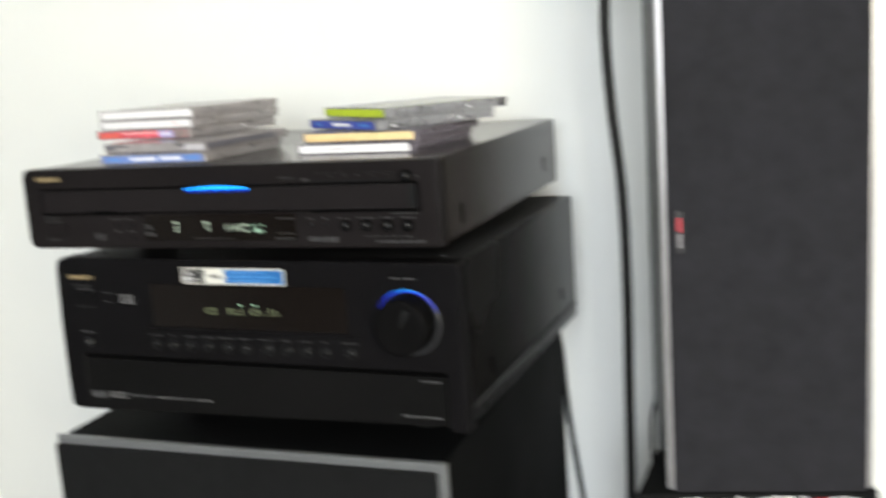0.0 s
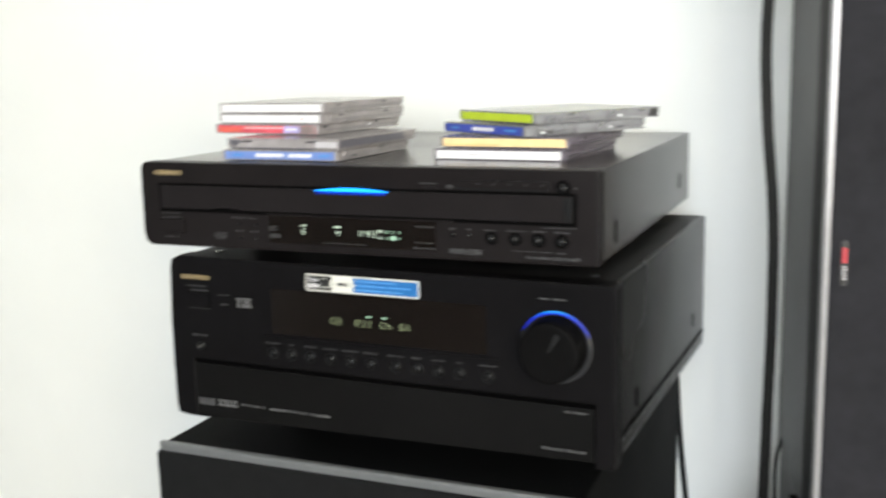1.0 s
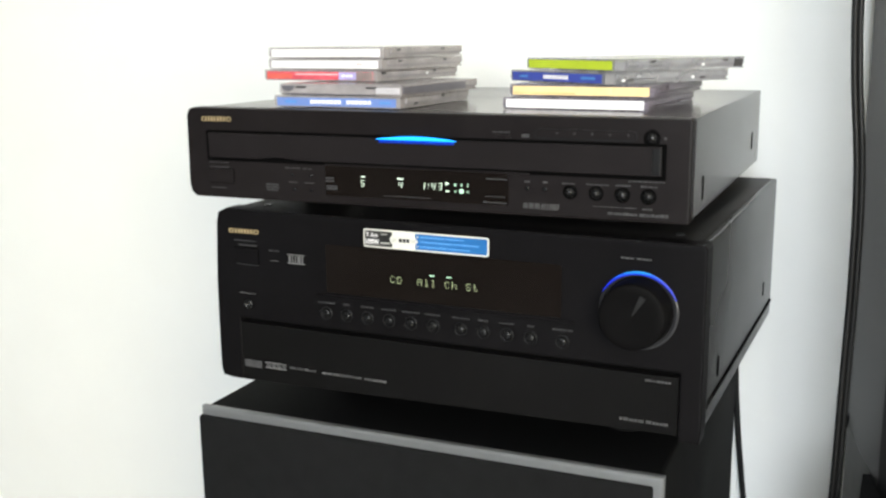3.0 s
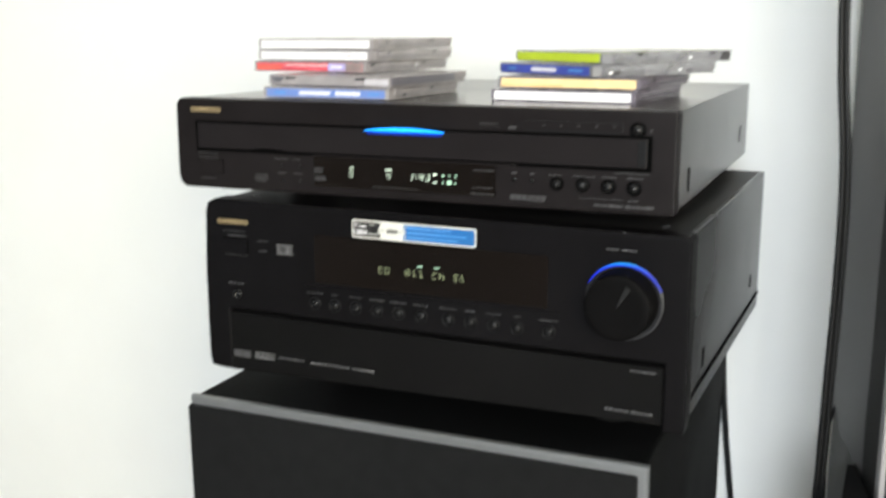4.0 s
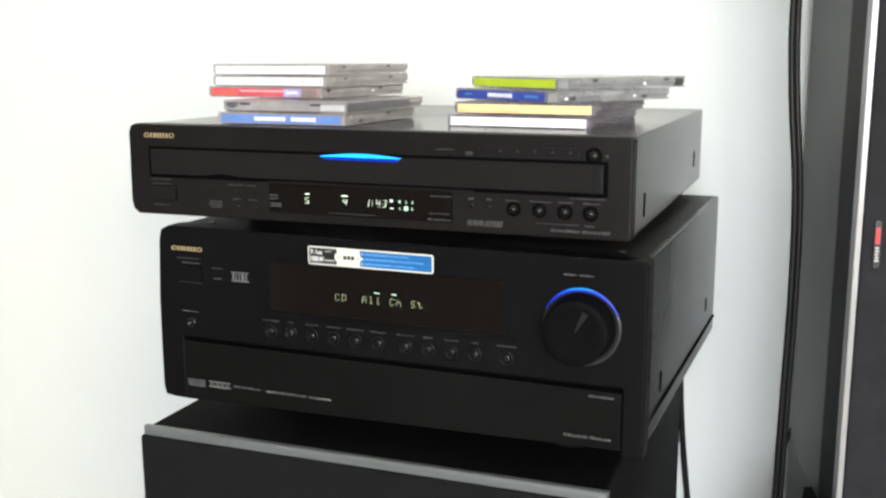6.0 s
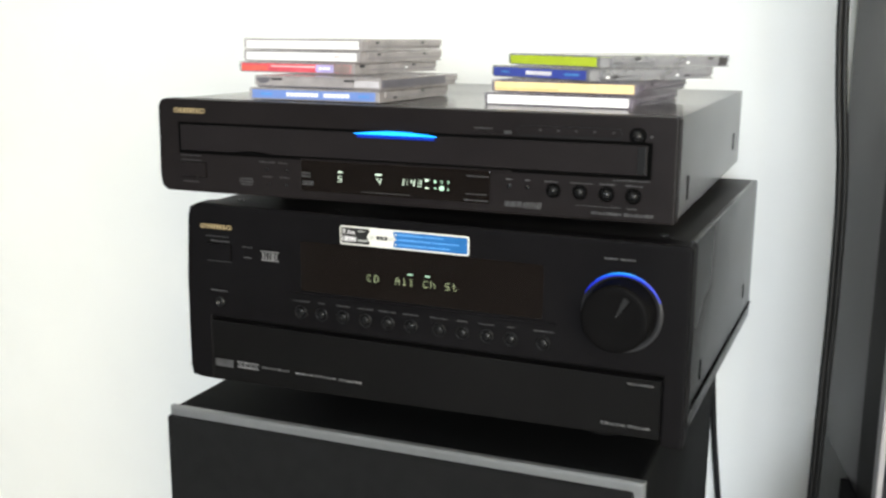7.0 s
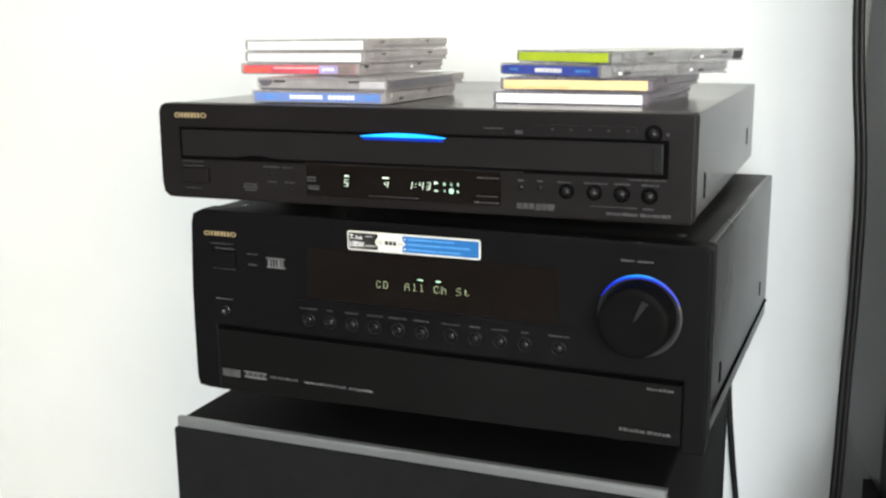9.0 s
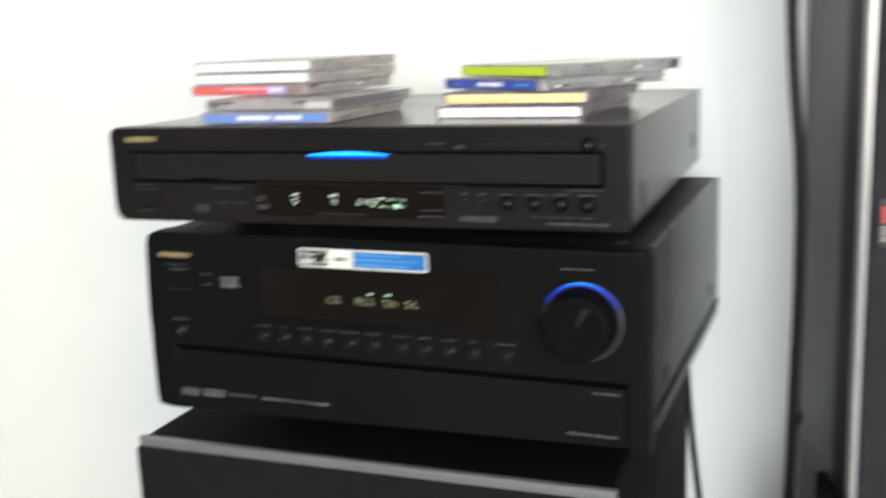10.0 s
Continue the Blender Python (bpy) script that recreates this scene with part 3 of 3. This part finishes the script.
# ---- the disc player ----
ply = thing("disc_player", pose(-0.021, -0.003, 0, 0, 0.06, 1.6), "black multi-disc player with blue light and lit display, on the receiver", "disc player")
PW, P0, P1 = 0.4465, 0.1690, 0.2480
part("chassis", box(0.0005, PW - 0.0008, 0.016, 0.424, P0 + 0.0015, P1, 0.0015), PSTEEL, ply, "black painted steel cover")
out = [(0.0035, P0 - 0.0002), (PW - 0.001, P0 + 0.001), (PW, P0 + 0.003), (PW, P1 - 0.002), (PW - 0.002, P1), (0.0035, P1 + 0.001), (-0.0005, P1 - 0.0006), (-0.0030, P1 - 0.006), (-0.0038, P0 + 0.012), (-0.002, P0 + 0.004)]
part("faceplate", prism(out, 0.0, 0.016, 0.0016, 2), PFACE, ply, "black faceplate")
part("tray_gap", prism(rounded(0.0175, 0.4285, 0.2022, 0.2295, 0.0012), -0.0004, 0.006), DARK, ply)
lens = [(0.0205, 0.2272), (0.0205, 0.2052)] + [(0.074 + 0.036 * k / 8, 0.2052 + 0.0020 * math.sin(math.pi * k / 8)) for k in range(9)] + [(0.4250, 0.2052), (0.4250, 0.2272)]
part("disc_drawer", prism(lens[::-1], -0.0018, 0.006, 0.0007), DRAWER, ply, "wide disc drawer front")
part("drawer_end", box(0.4180, 0.4244, -0.0021, 0.002, 0.2062, 0.2262, 0.0005), BEZEL, ply)
arc = [(0.1895 + 0.0715 * k / 24, 0.2267 + 0.0025 * math.sin(math.pi * k / 24)) for k in range(25)] + [(0.261, 0.2261), (0.1895, 0.2261)]
led = part("light_strip", prism(arc, -0.0034, 0.002, 0.0), LED, ply, "glowing pale blue lens-shaped light")
# the strip's soft spill of light, put in as a dim glowing bar
part("light_halo", box(0.1915, 0.2590, -0.0026, 0.0, 0.2234, 0.2262, 0.0004), LEDHALO, led, "deep blue glow under the light")
part("display", prism(rounded(0.1385, 0.305, 0.1765, 0.2022, 0.0016), -0.0008, 0.004, 0.0005), WINDOW, ply, "dark brown glossy display window")
part("display_lip", box(0.1385, 0.322, -0.0014, 0.003, 0.2022, 0.2036, 0.0005), PFACE, ply)
DY = -0.0010
segment_digit("5", 0.1728, DY, 0.1858, 0.0034, 0.0056, VFD, ply)
segment_digit("4", 0.2080, DY, 0.1862, 0.0034, 0.0050, VFD, ply)
segment_digit("1", 0.2284, DY, 0.1862, 0.0034, 0.0058, VFD, ply)
segment_digit("4", 0.2378, DY, 0.1862, 0.0034, 0.0058, VFD, ply)
segment_digit("3", 0.2436, DY, 0.1862, 0.0034, 0.0058, VFD, ply)
for z in (0.1878, 0.1902):
    bar("colon_dot", 0.2350, 0.2357, z, 0.0008, ply, VFD, DY)
bar("indicator", 0.1735, 0.1775, 0.1941, 0.0011, ply, VFD, DY)
bar("indicator", 0.2072, 0.2128, 0.1939, 0.0012, ply, VFD, DY)
part("play_sign", prism([(0.2510, 0.1905), (0.2545, 0.1919), (0.2510, 0.1933)], DY - 0.0002, 0.0), VFD, ply)
bar("indicator", 0.2510, 0.2540, 0.1858, 0.0011, ply, VFD, DY)
for k, body in enumerate("123456"):
    u, z = 0.2595 + 0.0055 * (k % 3), 0.1903 if k < 3 else 0.1850
    if body == "5":
        part("lit_disc", prism([(u + 0.0021 * math.cos(2 * math.pi * q / 20), z + 0.0012 + 0.0021 * math.sin(2 * math.pi * q / 20)) for q in range(20)], DY - 0.0001, 0.0), VFDG, ply)
    else:
        lettering("display_digit", body, u - 0.0009, DY, z, 0.0022, VFDG, ply, 0.0016)
maker_mark(0.013, 0.0455, 0.2392, 0.0044, ply)
for a, b, z, h, mt in ((0.019, 0.040, 0.2005, 0.0008, PRINT2), (0.0195, 0.040, 0.1965, 0.0010, PRINT2), (0.0205, 0.0365, 0.1778, 0.0011, PRINT2),
                       (0.0985, 0.1135, 0.1985, 0.0011, PRINT2), (0.1165, 0.1265, 0.1985, 0.0011, PRINT2), (0.1020, 0.1105, 0.1862, 0.0011, PRINT2), (0.1180, 0.1275, 0.1862, 0.0011, PRINT2),
                       (0.291, 0.306, 0.2350, 0.0012, PRINT2), (0.3155, 0.3215, 0.2325, 0.0026, PRINT2), (0.4262, 0.4282, 0.2335, 0.0018, PRINT2),
                       (0.286, 0.3035, 0.1975, 0.0009, PRINT2), (0.2855, 0.3035, 0.1835, 0.0008, PRINT2), (0.2835, 0.3035, 0.1787, 0.0014, PRINT2),
                       (0.3180, 0.3225, 0.1968, 0.0011, PRINT), (0.3330, 0.3370, 0.1968, 0.0011, PRINT), (0.3485, 0.3600, 0.1968, 0.0011, PRINT2), (0.3680, 0.3855, 0.1970, 0.0011, PRINT2),
                       (0.3905, 0.4020, 0.1972, 0.0012, PRINT2), (0.4100, 0.4225, 0.1972, 0.0012, PRINT2), (0.4000, 0.4275, 0.2008, 0.0009, PRINT2),
                       (0.3730, 0.4080, 0.1803, 0.0006, PRINT2), (0.4115, 0.4190, 0.1800, 0.0011, PRINT2), (0.3850, 0.4075, 0.1755, 0.0022, PRINT2), (0.4095, 0.4310, 0.1755, 0.0026, PRINT2),
                       (0.195, 0.238, 0.1790, 0.0007, PRINT2)):
    bar("printed_bar", a, b, z, h, ply, mt, -0.0008 if 0.19 < a < 0.306 and z < 0.2 else 0.0)
part("button_well", prism(rounded(0.0184, 0.0454, 0.1818, 0.1954, 0.0010), -0.0003, 0.002), DARK, ply)
part("power_button", box(0.0190, 0.0448, -0.0016, 0.004, 0.1824, 0.1948, 0.0005), PFACE, ply, "flat black power button")
for z, w in ((0.1832, 0.0062), (0.1808, 0.0070), (0.1785, 0.0055)):
    bar("format_mark", 0.0850 - w, 0.0850 + w, z, 0.0016, ply, PRINT2)
for a, b, z in ((0.1395, 0.1475, 0.1915), (0.1395, 0.1475, 0.1890), (0.1400, 0.1505, 0.1845), (0.1400, 0.1505, 0.1825)):
    bar("format_mark", a, b, z, 0.0016, ply, PRINT2, -0.0008)
for k in range(7):
    sl = prism([(0.3315 + k * 0.0021, 0.1752), (0.3326 + k * 0.0021, 0.1752), (0.3341 + k * 0.0021, 0.1800), (0.3330 + k * 0.0021, 0.1800)], -0.0003, 0.0002)
    part("format_mark", sl, PRINT, ply)
for k in range(3):
    bar("format_mark", 0.3172 + k * 0.0048, 0.3212 + k * 0.0048, 0.1778, 0.0042, ply, PRINT2)
for bu, bz, r in ((0.1062, 0.1928, 0.0016), (0.1250, 0.1925, 0.0016), (0.1078, 0.1800, 0.0016), (0.1245, 0.1800, 0.0016), (0.3206, 0.1915, 0.0022), (0.3350, 0.1915, 0.0020)):
    part("push_button", moved(lathe([(0.0, -0.0012), (r * 0.8, -0.0010), (r, 0.0), (r, 0.002)], 16), bu, 0, bz), BUTTON, ply, "", True)
for bu, bz, r in ((0.3552, 0.1902, 0.0042), (0.3758, 0.1902, 0.0042), (0.3960, 0.1900, 0.0044), (0.4158, 0.1896, 0.0044), (0.4172, 0.2335, 0.0046)):
    ring = part("button_bezel", moved(lathe([(r * 1.02, 0.0005), (r * 1.1, -0.0006), (r * 1.3, -0.0006), (r * 1.42, 0.0003)], 24), bu, 0, bz), DARK, ply, "", True)
    part("push_button", moved(lathe([(0.0, -0.0042), (r * 0.45, -0.0038), (r * 0.8, -0.0024), (r, -0.0002), (r, 0.002)], 24), bu, 0, bz), BUTTON, ring, "small domed glossy button", True)
part("selector_groove", prism(rounded(0.3255, 0.4065, 0.2302, 0.2388, 0.0042), -0.0002, 0.002), BEZEL, ply, "dark rounded groove")
part("selector_panel", prism(rounded(0.3265, 0.4055, 0.2316, 0.2380, 0.0031), -0.0005, 0.002), PFACE, ply)
for k in range(5):
    part("selector_button", box(0.3435 + k * 0.0138, 0.3450 + k * 0.0138, -0.0011, 0.001, 0.2346, 0.2360), PRINT2, ply)
part("open_button", box(0.2925, 0.3070, -0.0009, 0.001, 0.2300, 0.2325, 0.0004), PFACE, ply)
xs = PW - 0.0008
for vy, vz, h in ((0.365, 0.198, 0.017), (0.060, 0.190, 0.019)):
    part("side_slot", box(xs - 0.003, xs + 0.0005, vy - 0.0026, vy + 0.0026, vz - h / 2, vz + h / 2, 0.0006), DARK, ply)
for fx in (0.085, PW - 0.085):
    for fy in (0.09, 0.36):
        part("foot", cylinder_up(fx, fy, RZ - 0.003, P0 + 0.003, 0.020, 28, 0.002), RUBBER, ply, "round black foot")
part("power_dot", cylinder_up(0.135, 0.03, RZ - 0.0026, RZ - 0.001, 0.002, 10, 0.0004), RING, rec)

# ---- compact disc cases ----
CWID, CDEP, CTH = 0.1275, 0.1450, 0.0104


def disc_case(x, y, z, yaw, spine, cover, label, clear=None, inner=None, words=(), marks=(), turned=False, wide=0.0, fields=(), glints=()):
    """A clear plastic case; x, y is its front left corner and the printed spine faces the front."""
    clear, inner = clear or PLASTIC, inner or TRAY
    ob = thing("disc_case", pose(x, y, z, 0, 0, yaw), label, "disc case", group="stacked disc cases")
    w, d = (wide or CWID), CDEP
    g = 0.0002
    lid = bmesh.new()
    box(0.0, w, 0.0, d, CTH - 0.0017, CTH - g, 0.0004, 1, lid)
    for a, b in ((0.0, 0.0013), (w - 0.0013, w)):
        box(a, b, 0.012, d - 0.001, CTH * 0.42, CTH - 0.0018, 0.0, 1, lid)
    part("lid", lid, clear, ob, "clear plastic lid")
    base = bmesh.new()
    box(0.0009, w - 0.0009, 0.0009, d, g, 0.0014, 0.0, 1, base)
    for a, b in ((0.0014, 0.0026), (w - 0.0026, w - 0.0014)):
        box(a, b, 0.002, d - 0.002, 0.0015, CTH - 0.0019, 0.0, 1, base)
    box(0.0, w, 0.0, 0.0009, 0.0015, CTH - 0.0018, 0.0, 1, base)
    box(0.003, w - 0.003, d - 0.0012, d - 0.0004, 0.0015, CTH - 0.0019, 0.0, 1, base)
    part("base", base, clear, ob)
    part("disc_tray", box(0.0042, w - 0.0042, 0.0032, d - 0.0025, 0.0016, CTH * 0.62, 0.0006), inner, ob)
    part("booklet", box(0.0045, w - 0.0045, 0.014, d - 0.004, CTH - 0.0029, CTH - 0.0019), cover, ob, "printed paper booklet")
    if spine:
        sp = part("spine_card", box(0.0030, w - 0.0040, -0.0003, 0.0004, 0.0013, CTH - 0.0019), spine, ob, "printed paper spine")
        for a, b, z0, z1, mt in fields:
            part("printed_field", box(a, b, -0.0005, 0.0, z0 * CTH, z1 * CTH), mt, sp)
        for a, b, h, mt in words:
            n = max(1, round((b - a) / 0.004))
            st = (b - a) / n
            for k in range(n):
                part("printed_bar", box(a + k * st, a + (k + 0.82) * st, -0.0007, 0.0, CTH * 0.48 - h / 2, CTH * 0.48 + h / 2), mt, sp)
    for v, top in marks:
        zc = CTH - 0.0030 if top else 0.0035
        part("hinge_notch", box(w - 0.0008, w + 0.0003, v - 0.0028, v + 0.0028, zc - 0.0011, zc + 0.0011), NOTCH, ob)
    # small white blocks as painted highlights on the case side
    for v, z0 in glints:
        part("glint_mark", box(w - 0.0008, w + 0.0006, v - 0.0016, v + 0.0016, z0 * CTH, z0 * CTH + 0.0019, 0.0003, 1), GLINT, ob)
    part("lid_seam", box(w - 0.0006, w + 0.0001, 0.012, d - 0.002, CTH * 0.36, CTH * 0.42), TRAYD, ob)
    if turned:
        for u in (0.018, 0.092):
            part("hinge_notch", box(u, u + 0.011, -0.0004, 0.0006, CTH - 0.0042, CTH - 0.0024), NOTCH, ob)
        thumb = [(0.009 + 0.0072 * math.cos(math.pi * (1 + q / 14)), CTH - 0.0022 + 0.0050 * math.sin(math.pi * (1 + q / 14))) for q in range(15)]
        part("thumb_notch", prism(thumb, -0.0003, 0.0006), TRAYD, ob)
        part("front_rail", box(0.003, w - 0.026, -0.0006, 0.0004, 0.0004, 0.0016), TRAYD, ob)
        part("corner_block", box(w - 0.0255, w - 0.002, -0.0005, 0.0004, 0.0020, CTH - 0.0030, 0.0003, 1), PGREY, ob)
        part("tray_edge", box(w - 0.001, w + 0.0003, 0.003, 0.118, 0.0022, CTH - 0.0020), TRAYD, ob, "dark disc tray edge")
    return ob


ZC = P1 + 0.0003
disc_case(0.0465, 0.034, ZC, 0.0, PCYAN, PGREY, "clear disc case with blue printed spine, bottom of a stack", words=((0.012, 0.024, 0.0022, STLIGHT), (0.038, 0.070, 0.0034, PWHITE), (0.075, 0.100, 0.0034, PWHITE), (0.108, 0.119, 0.002, STLIGHT)), marks=((0.030, False), (0.085, True)))
disc_case(0.0485, 0.040, ZC + CTH, -3.0, None, PGREY, "open-edged clear disc case with dark tray, in a stack", inner=TRAY, turned=True)
disc_case(-0.0040, 0.093, ZC + 2 * CTH, -6.0, PRED, PGREY, "clear disc case with red printed spine, in a stack", words=((0.0925, 0.1060, 0.0022, PWHITE),), fields=((0.0030, 0.0340, 0.20, 0.62, PORANGE), (0.0380, 0.0880, 0.52, 0.66, PPINK), (0.0890, 0.1090, 0.14, 0.80, PVIOLET), (0.1090, 0.1273, 0.14, 0.80, PBROWN)), marks=((0.012, True), (0.100, True)), glints=((0.086, 0.42),), wide=0.1315)
disc_case(0.0020, 0.092, ZC + 3 * CTH, -6.0, PWHITE, PWHITE, "clear disc case with white printed spine, in a stack", words=((0.104, 0.111, 0.0022, PPINK),), marks=((0.030, True), (0.110, True)), wide=0.1315)
disc_case(0.0040, 0.090, ZC + 4 * CTH, -5.0, PWHITE, PGREEN, "clear disc case with white spine and pale green booklet", marks=((0.025, True), (0.105, True)), wide=0.1315)
disc_case(0.2500, 0.078, ZC - 0.0008, -2.5, PWHITE, PGREY, "smoky disc case with white printed spine, bottom of a stack", clear=SMOKE, inner=TRAYD, words=((0.034, 0.060, 0.0016, PGREY),), marks=((0.020, False), (0.090, False)))
disc_case(0.2525, 0.088, ZC - 0.0008 + CTH, -4.0, PYELLOW, PGREY, "smoky disc case with cream yellow spine, in a stack", clear=SMOKE, inner=TRAYD, marks=((0.035, True),), fields=((0.004, 0.060, 0.20, 0.34, PORANGE2), (0.062, 0.092, 0.20, 0.78, PCREAM)))
disc_case(0.2330, 0.140, ZC - 0.0008 + 2 * CTH, -32.0, PBLUE, PGREY, "clear disc case with navy blue printed spine, in a stack", clear=CLEARG, words=((0.014, 0.026, 0.0018, STLIGHT), (0.048, 0.082, 0.0034, PWHITE), (0.098, 0.116, 0.0022, STLIGHT)), marks=((0.028, False), (0.112, False)), glints=((0.020, 0.22), (0.100, 0.30)))
lime = disc_case(0.2420, 0.158, ZC - 0.0008 + 3 * CTH, -35.4, PLIME, PLIME, "clear disc case with lime green spine, top of a stack", clear=CLEARG, marks=((0.040, True), (0.122, True), (0.138, False)), glints=((0.096, 0.30),))
part("corner_clip", box(CWID - 0.0008, CWID + 0.0004, CDEP - 0.0125, CDEP - 0.003, 0.0018, CTH - 0.0022), NOTCH, lime)

# ---- the tall loudspeaker beside the stack ----
tow = thing("tower_loudspeaker", pose(0.5793, 0.2131, 0, 0, 0, 13.4), "tall narrow loudspeaker, dark grey cloth grille and silver edges", "loudspeaker")
TW, TD, TB, TT = 0.2045, 0.258, -0.130, 0.86
part("baffle", box(0.0010, TW - 0.0010, 0.0095, 0.070, TB, TT, 0.002), TBAFFLE, tow, "black front section of the cabinet")
part("cabinet", box(0.0012, TW - 0.0012, 0.0702, TD, TB, TT, 0.002), TSIDE, tow, "grey-black vinyl cabinet")
part("trim", prism([(0, TB), (TW, TB), (TW, TT), (0, TT)], -0.004, 0.0095, 0.0022, 3), TSILVER, tow, "silver front trim")
part("grille", box(0.0056, TW - 0.0056, -0.0075, 0.0, TB - 0.002, TT - 0.008, 0.0025), TGRILLE, tow, "dark grey cloth grille")
bd = part("badge", prism(rounded(0.0148, 0.0208, 0.1240, 0.1660, 0.0028), -0.0092, -0.007, 0.0006), STBLACK, tow, "small black and red badge")
part("badge_field", prism(rounded(0.0160, 0.0196, 0.1455, 0.1600, 0.0010), -0.0096, -0.008), RED, bd)
for k in range(5):
    part("printed_bar", box(0.0162 + 0.0004 * (k % 2), 0.0195 - 0.0003 * (k % 3), -0.0096, -0.009, 0.1300 + k * 0.0028, 0.1316 + k * 0.0028), PGREY, bd)
carton = thing("carton", pose(0.5793, 0.2131, 0, 0, 0, 13.4), "black cardboard carton with white and red print under the tall loudspeaker", "box")
CB = TB - 0.0022
plan = [(-0.0330, 0.0098), (TW + 0.004, 0.0088), (TW + 0.004, -0.118), (-0.0050, -0.110)]
body = prism(plan, FZ, CB)
body.transform(Matrix.Rotation(radians(90), 4, "X"))
part("box_body", body, RUBBER, carton, "black cardboard box, pushed out of square")
part("rear_flap", box(0.004, TW - 0.004, 0.124, 0.252, FZ, TB - 0.001, 0.001), CARD, carton, "grey cardboard flap")
for k in range(26):
    w = 0.004 + 0.005 * random.random()
    u = 0.012 + k * 0.0071
    z = CB - 0.0035 - 0.004 * random.random()
    part("printed_bar", box(u, min(u + w, TW - 0.004), -0.0108, -0.0080, z - 0.0022 - 0.002 * random.random(), z + 0.0012), RED if 17 < k < 21 else (PGREY if k % 3 else PWHITE), carton)
for k in range(14):
    u = 0.060 + k * 0.0098
    part("printed_bar", box(u, u + 0.0070, -0.0108, -0.0080, CB - 0.017, CB - 0.0125), PWHITE if k % 4 else RED, carton)

# ---- cables ----
cable("speaker_cable", [(0.522, 0.300, 0.88), (0.520, 0.290, 0.50), (0.5165, 0.284, 0.395), (0.5150, 0.284, 0.345), (0.5185, 0.284, 0.27), (0.5265, 0.284, 0.18), (0.5285, 0.284, 0.08), (0.5270, 0.284, -0.03), (0.5255, 0.284, -0.14), (0.517, 0.30, -0.40), (0.50, 0.33, FZ + 0.004)], 0.0031, "thick black twin cable hanging beside the tall loudspeaker", twin=0.0023)
sleeve = lathe([(0.0, 0.014), (0.0048, 0.014), (0.0062, 0.006), (0.0085, -0.001), (0.0105, -0.006), (0.0105, -0.052), (0.0075, -0.055), (0.0, -0.055)], 24)
sleeve.transform(Matrix.Rotation(radians(-90), 4, "X"))
tagged(part("cable_connector", moved(sleeve, 0.5205, 0.286, 0.405), CABLE, None, "", True), "black plastic connector with tapered sleeve on the hanging cable", "connector")
cable("power_cable", [(0.380, 0.4035, 0.060), (0.381, 0.440, 0.02), (0.384, 0.480, -0.015), (0.390, 0.491, -0.06), (0.3948, 0.491, -0.125), (0.3993, 0.491, -0.175), (0.4070, 0.491, -0.241), (0.44, 0.491, -0.5), (0.46, 0.48, FZ + 0.003)], 0.0036, "thin black cable hanging behind the receiver")

cable("speaker_wire", [(0.572, 0.436, -0.03), (0.540, 0.437, -0.085), (0.5240, 0.438, -0.128), (0.5212, 0.438, -0.150), (0.5220, 0.438, -0.210), (0.527, 0.438, -0.45), (0.53, 0.44, FZ + 0.003)], 0.0019, "thin black wire hanging behind the tall loudspeaker")
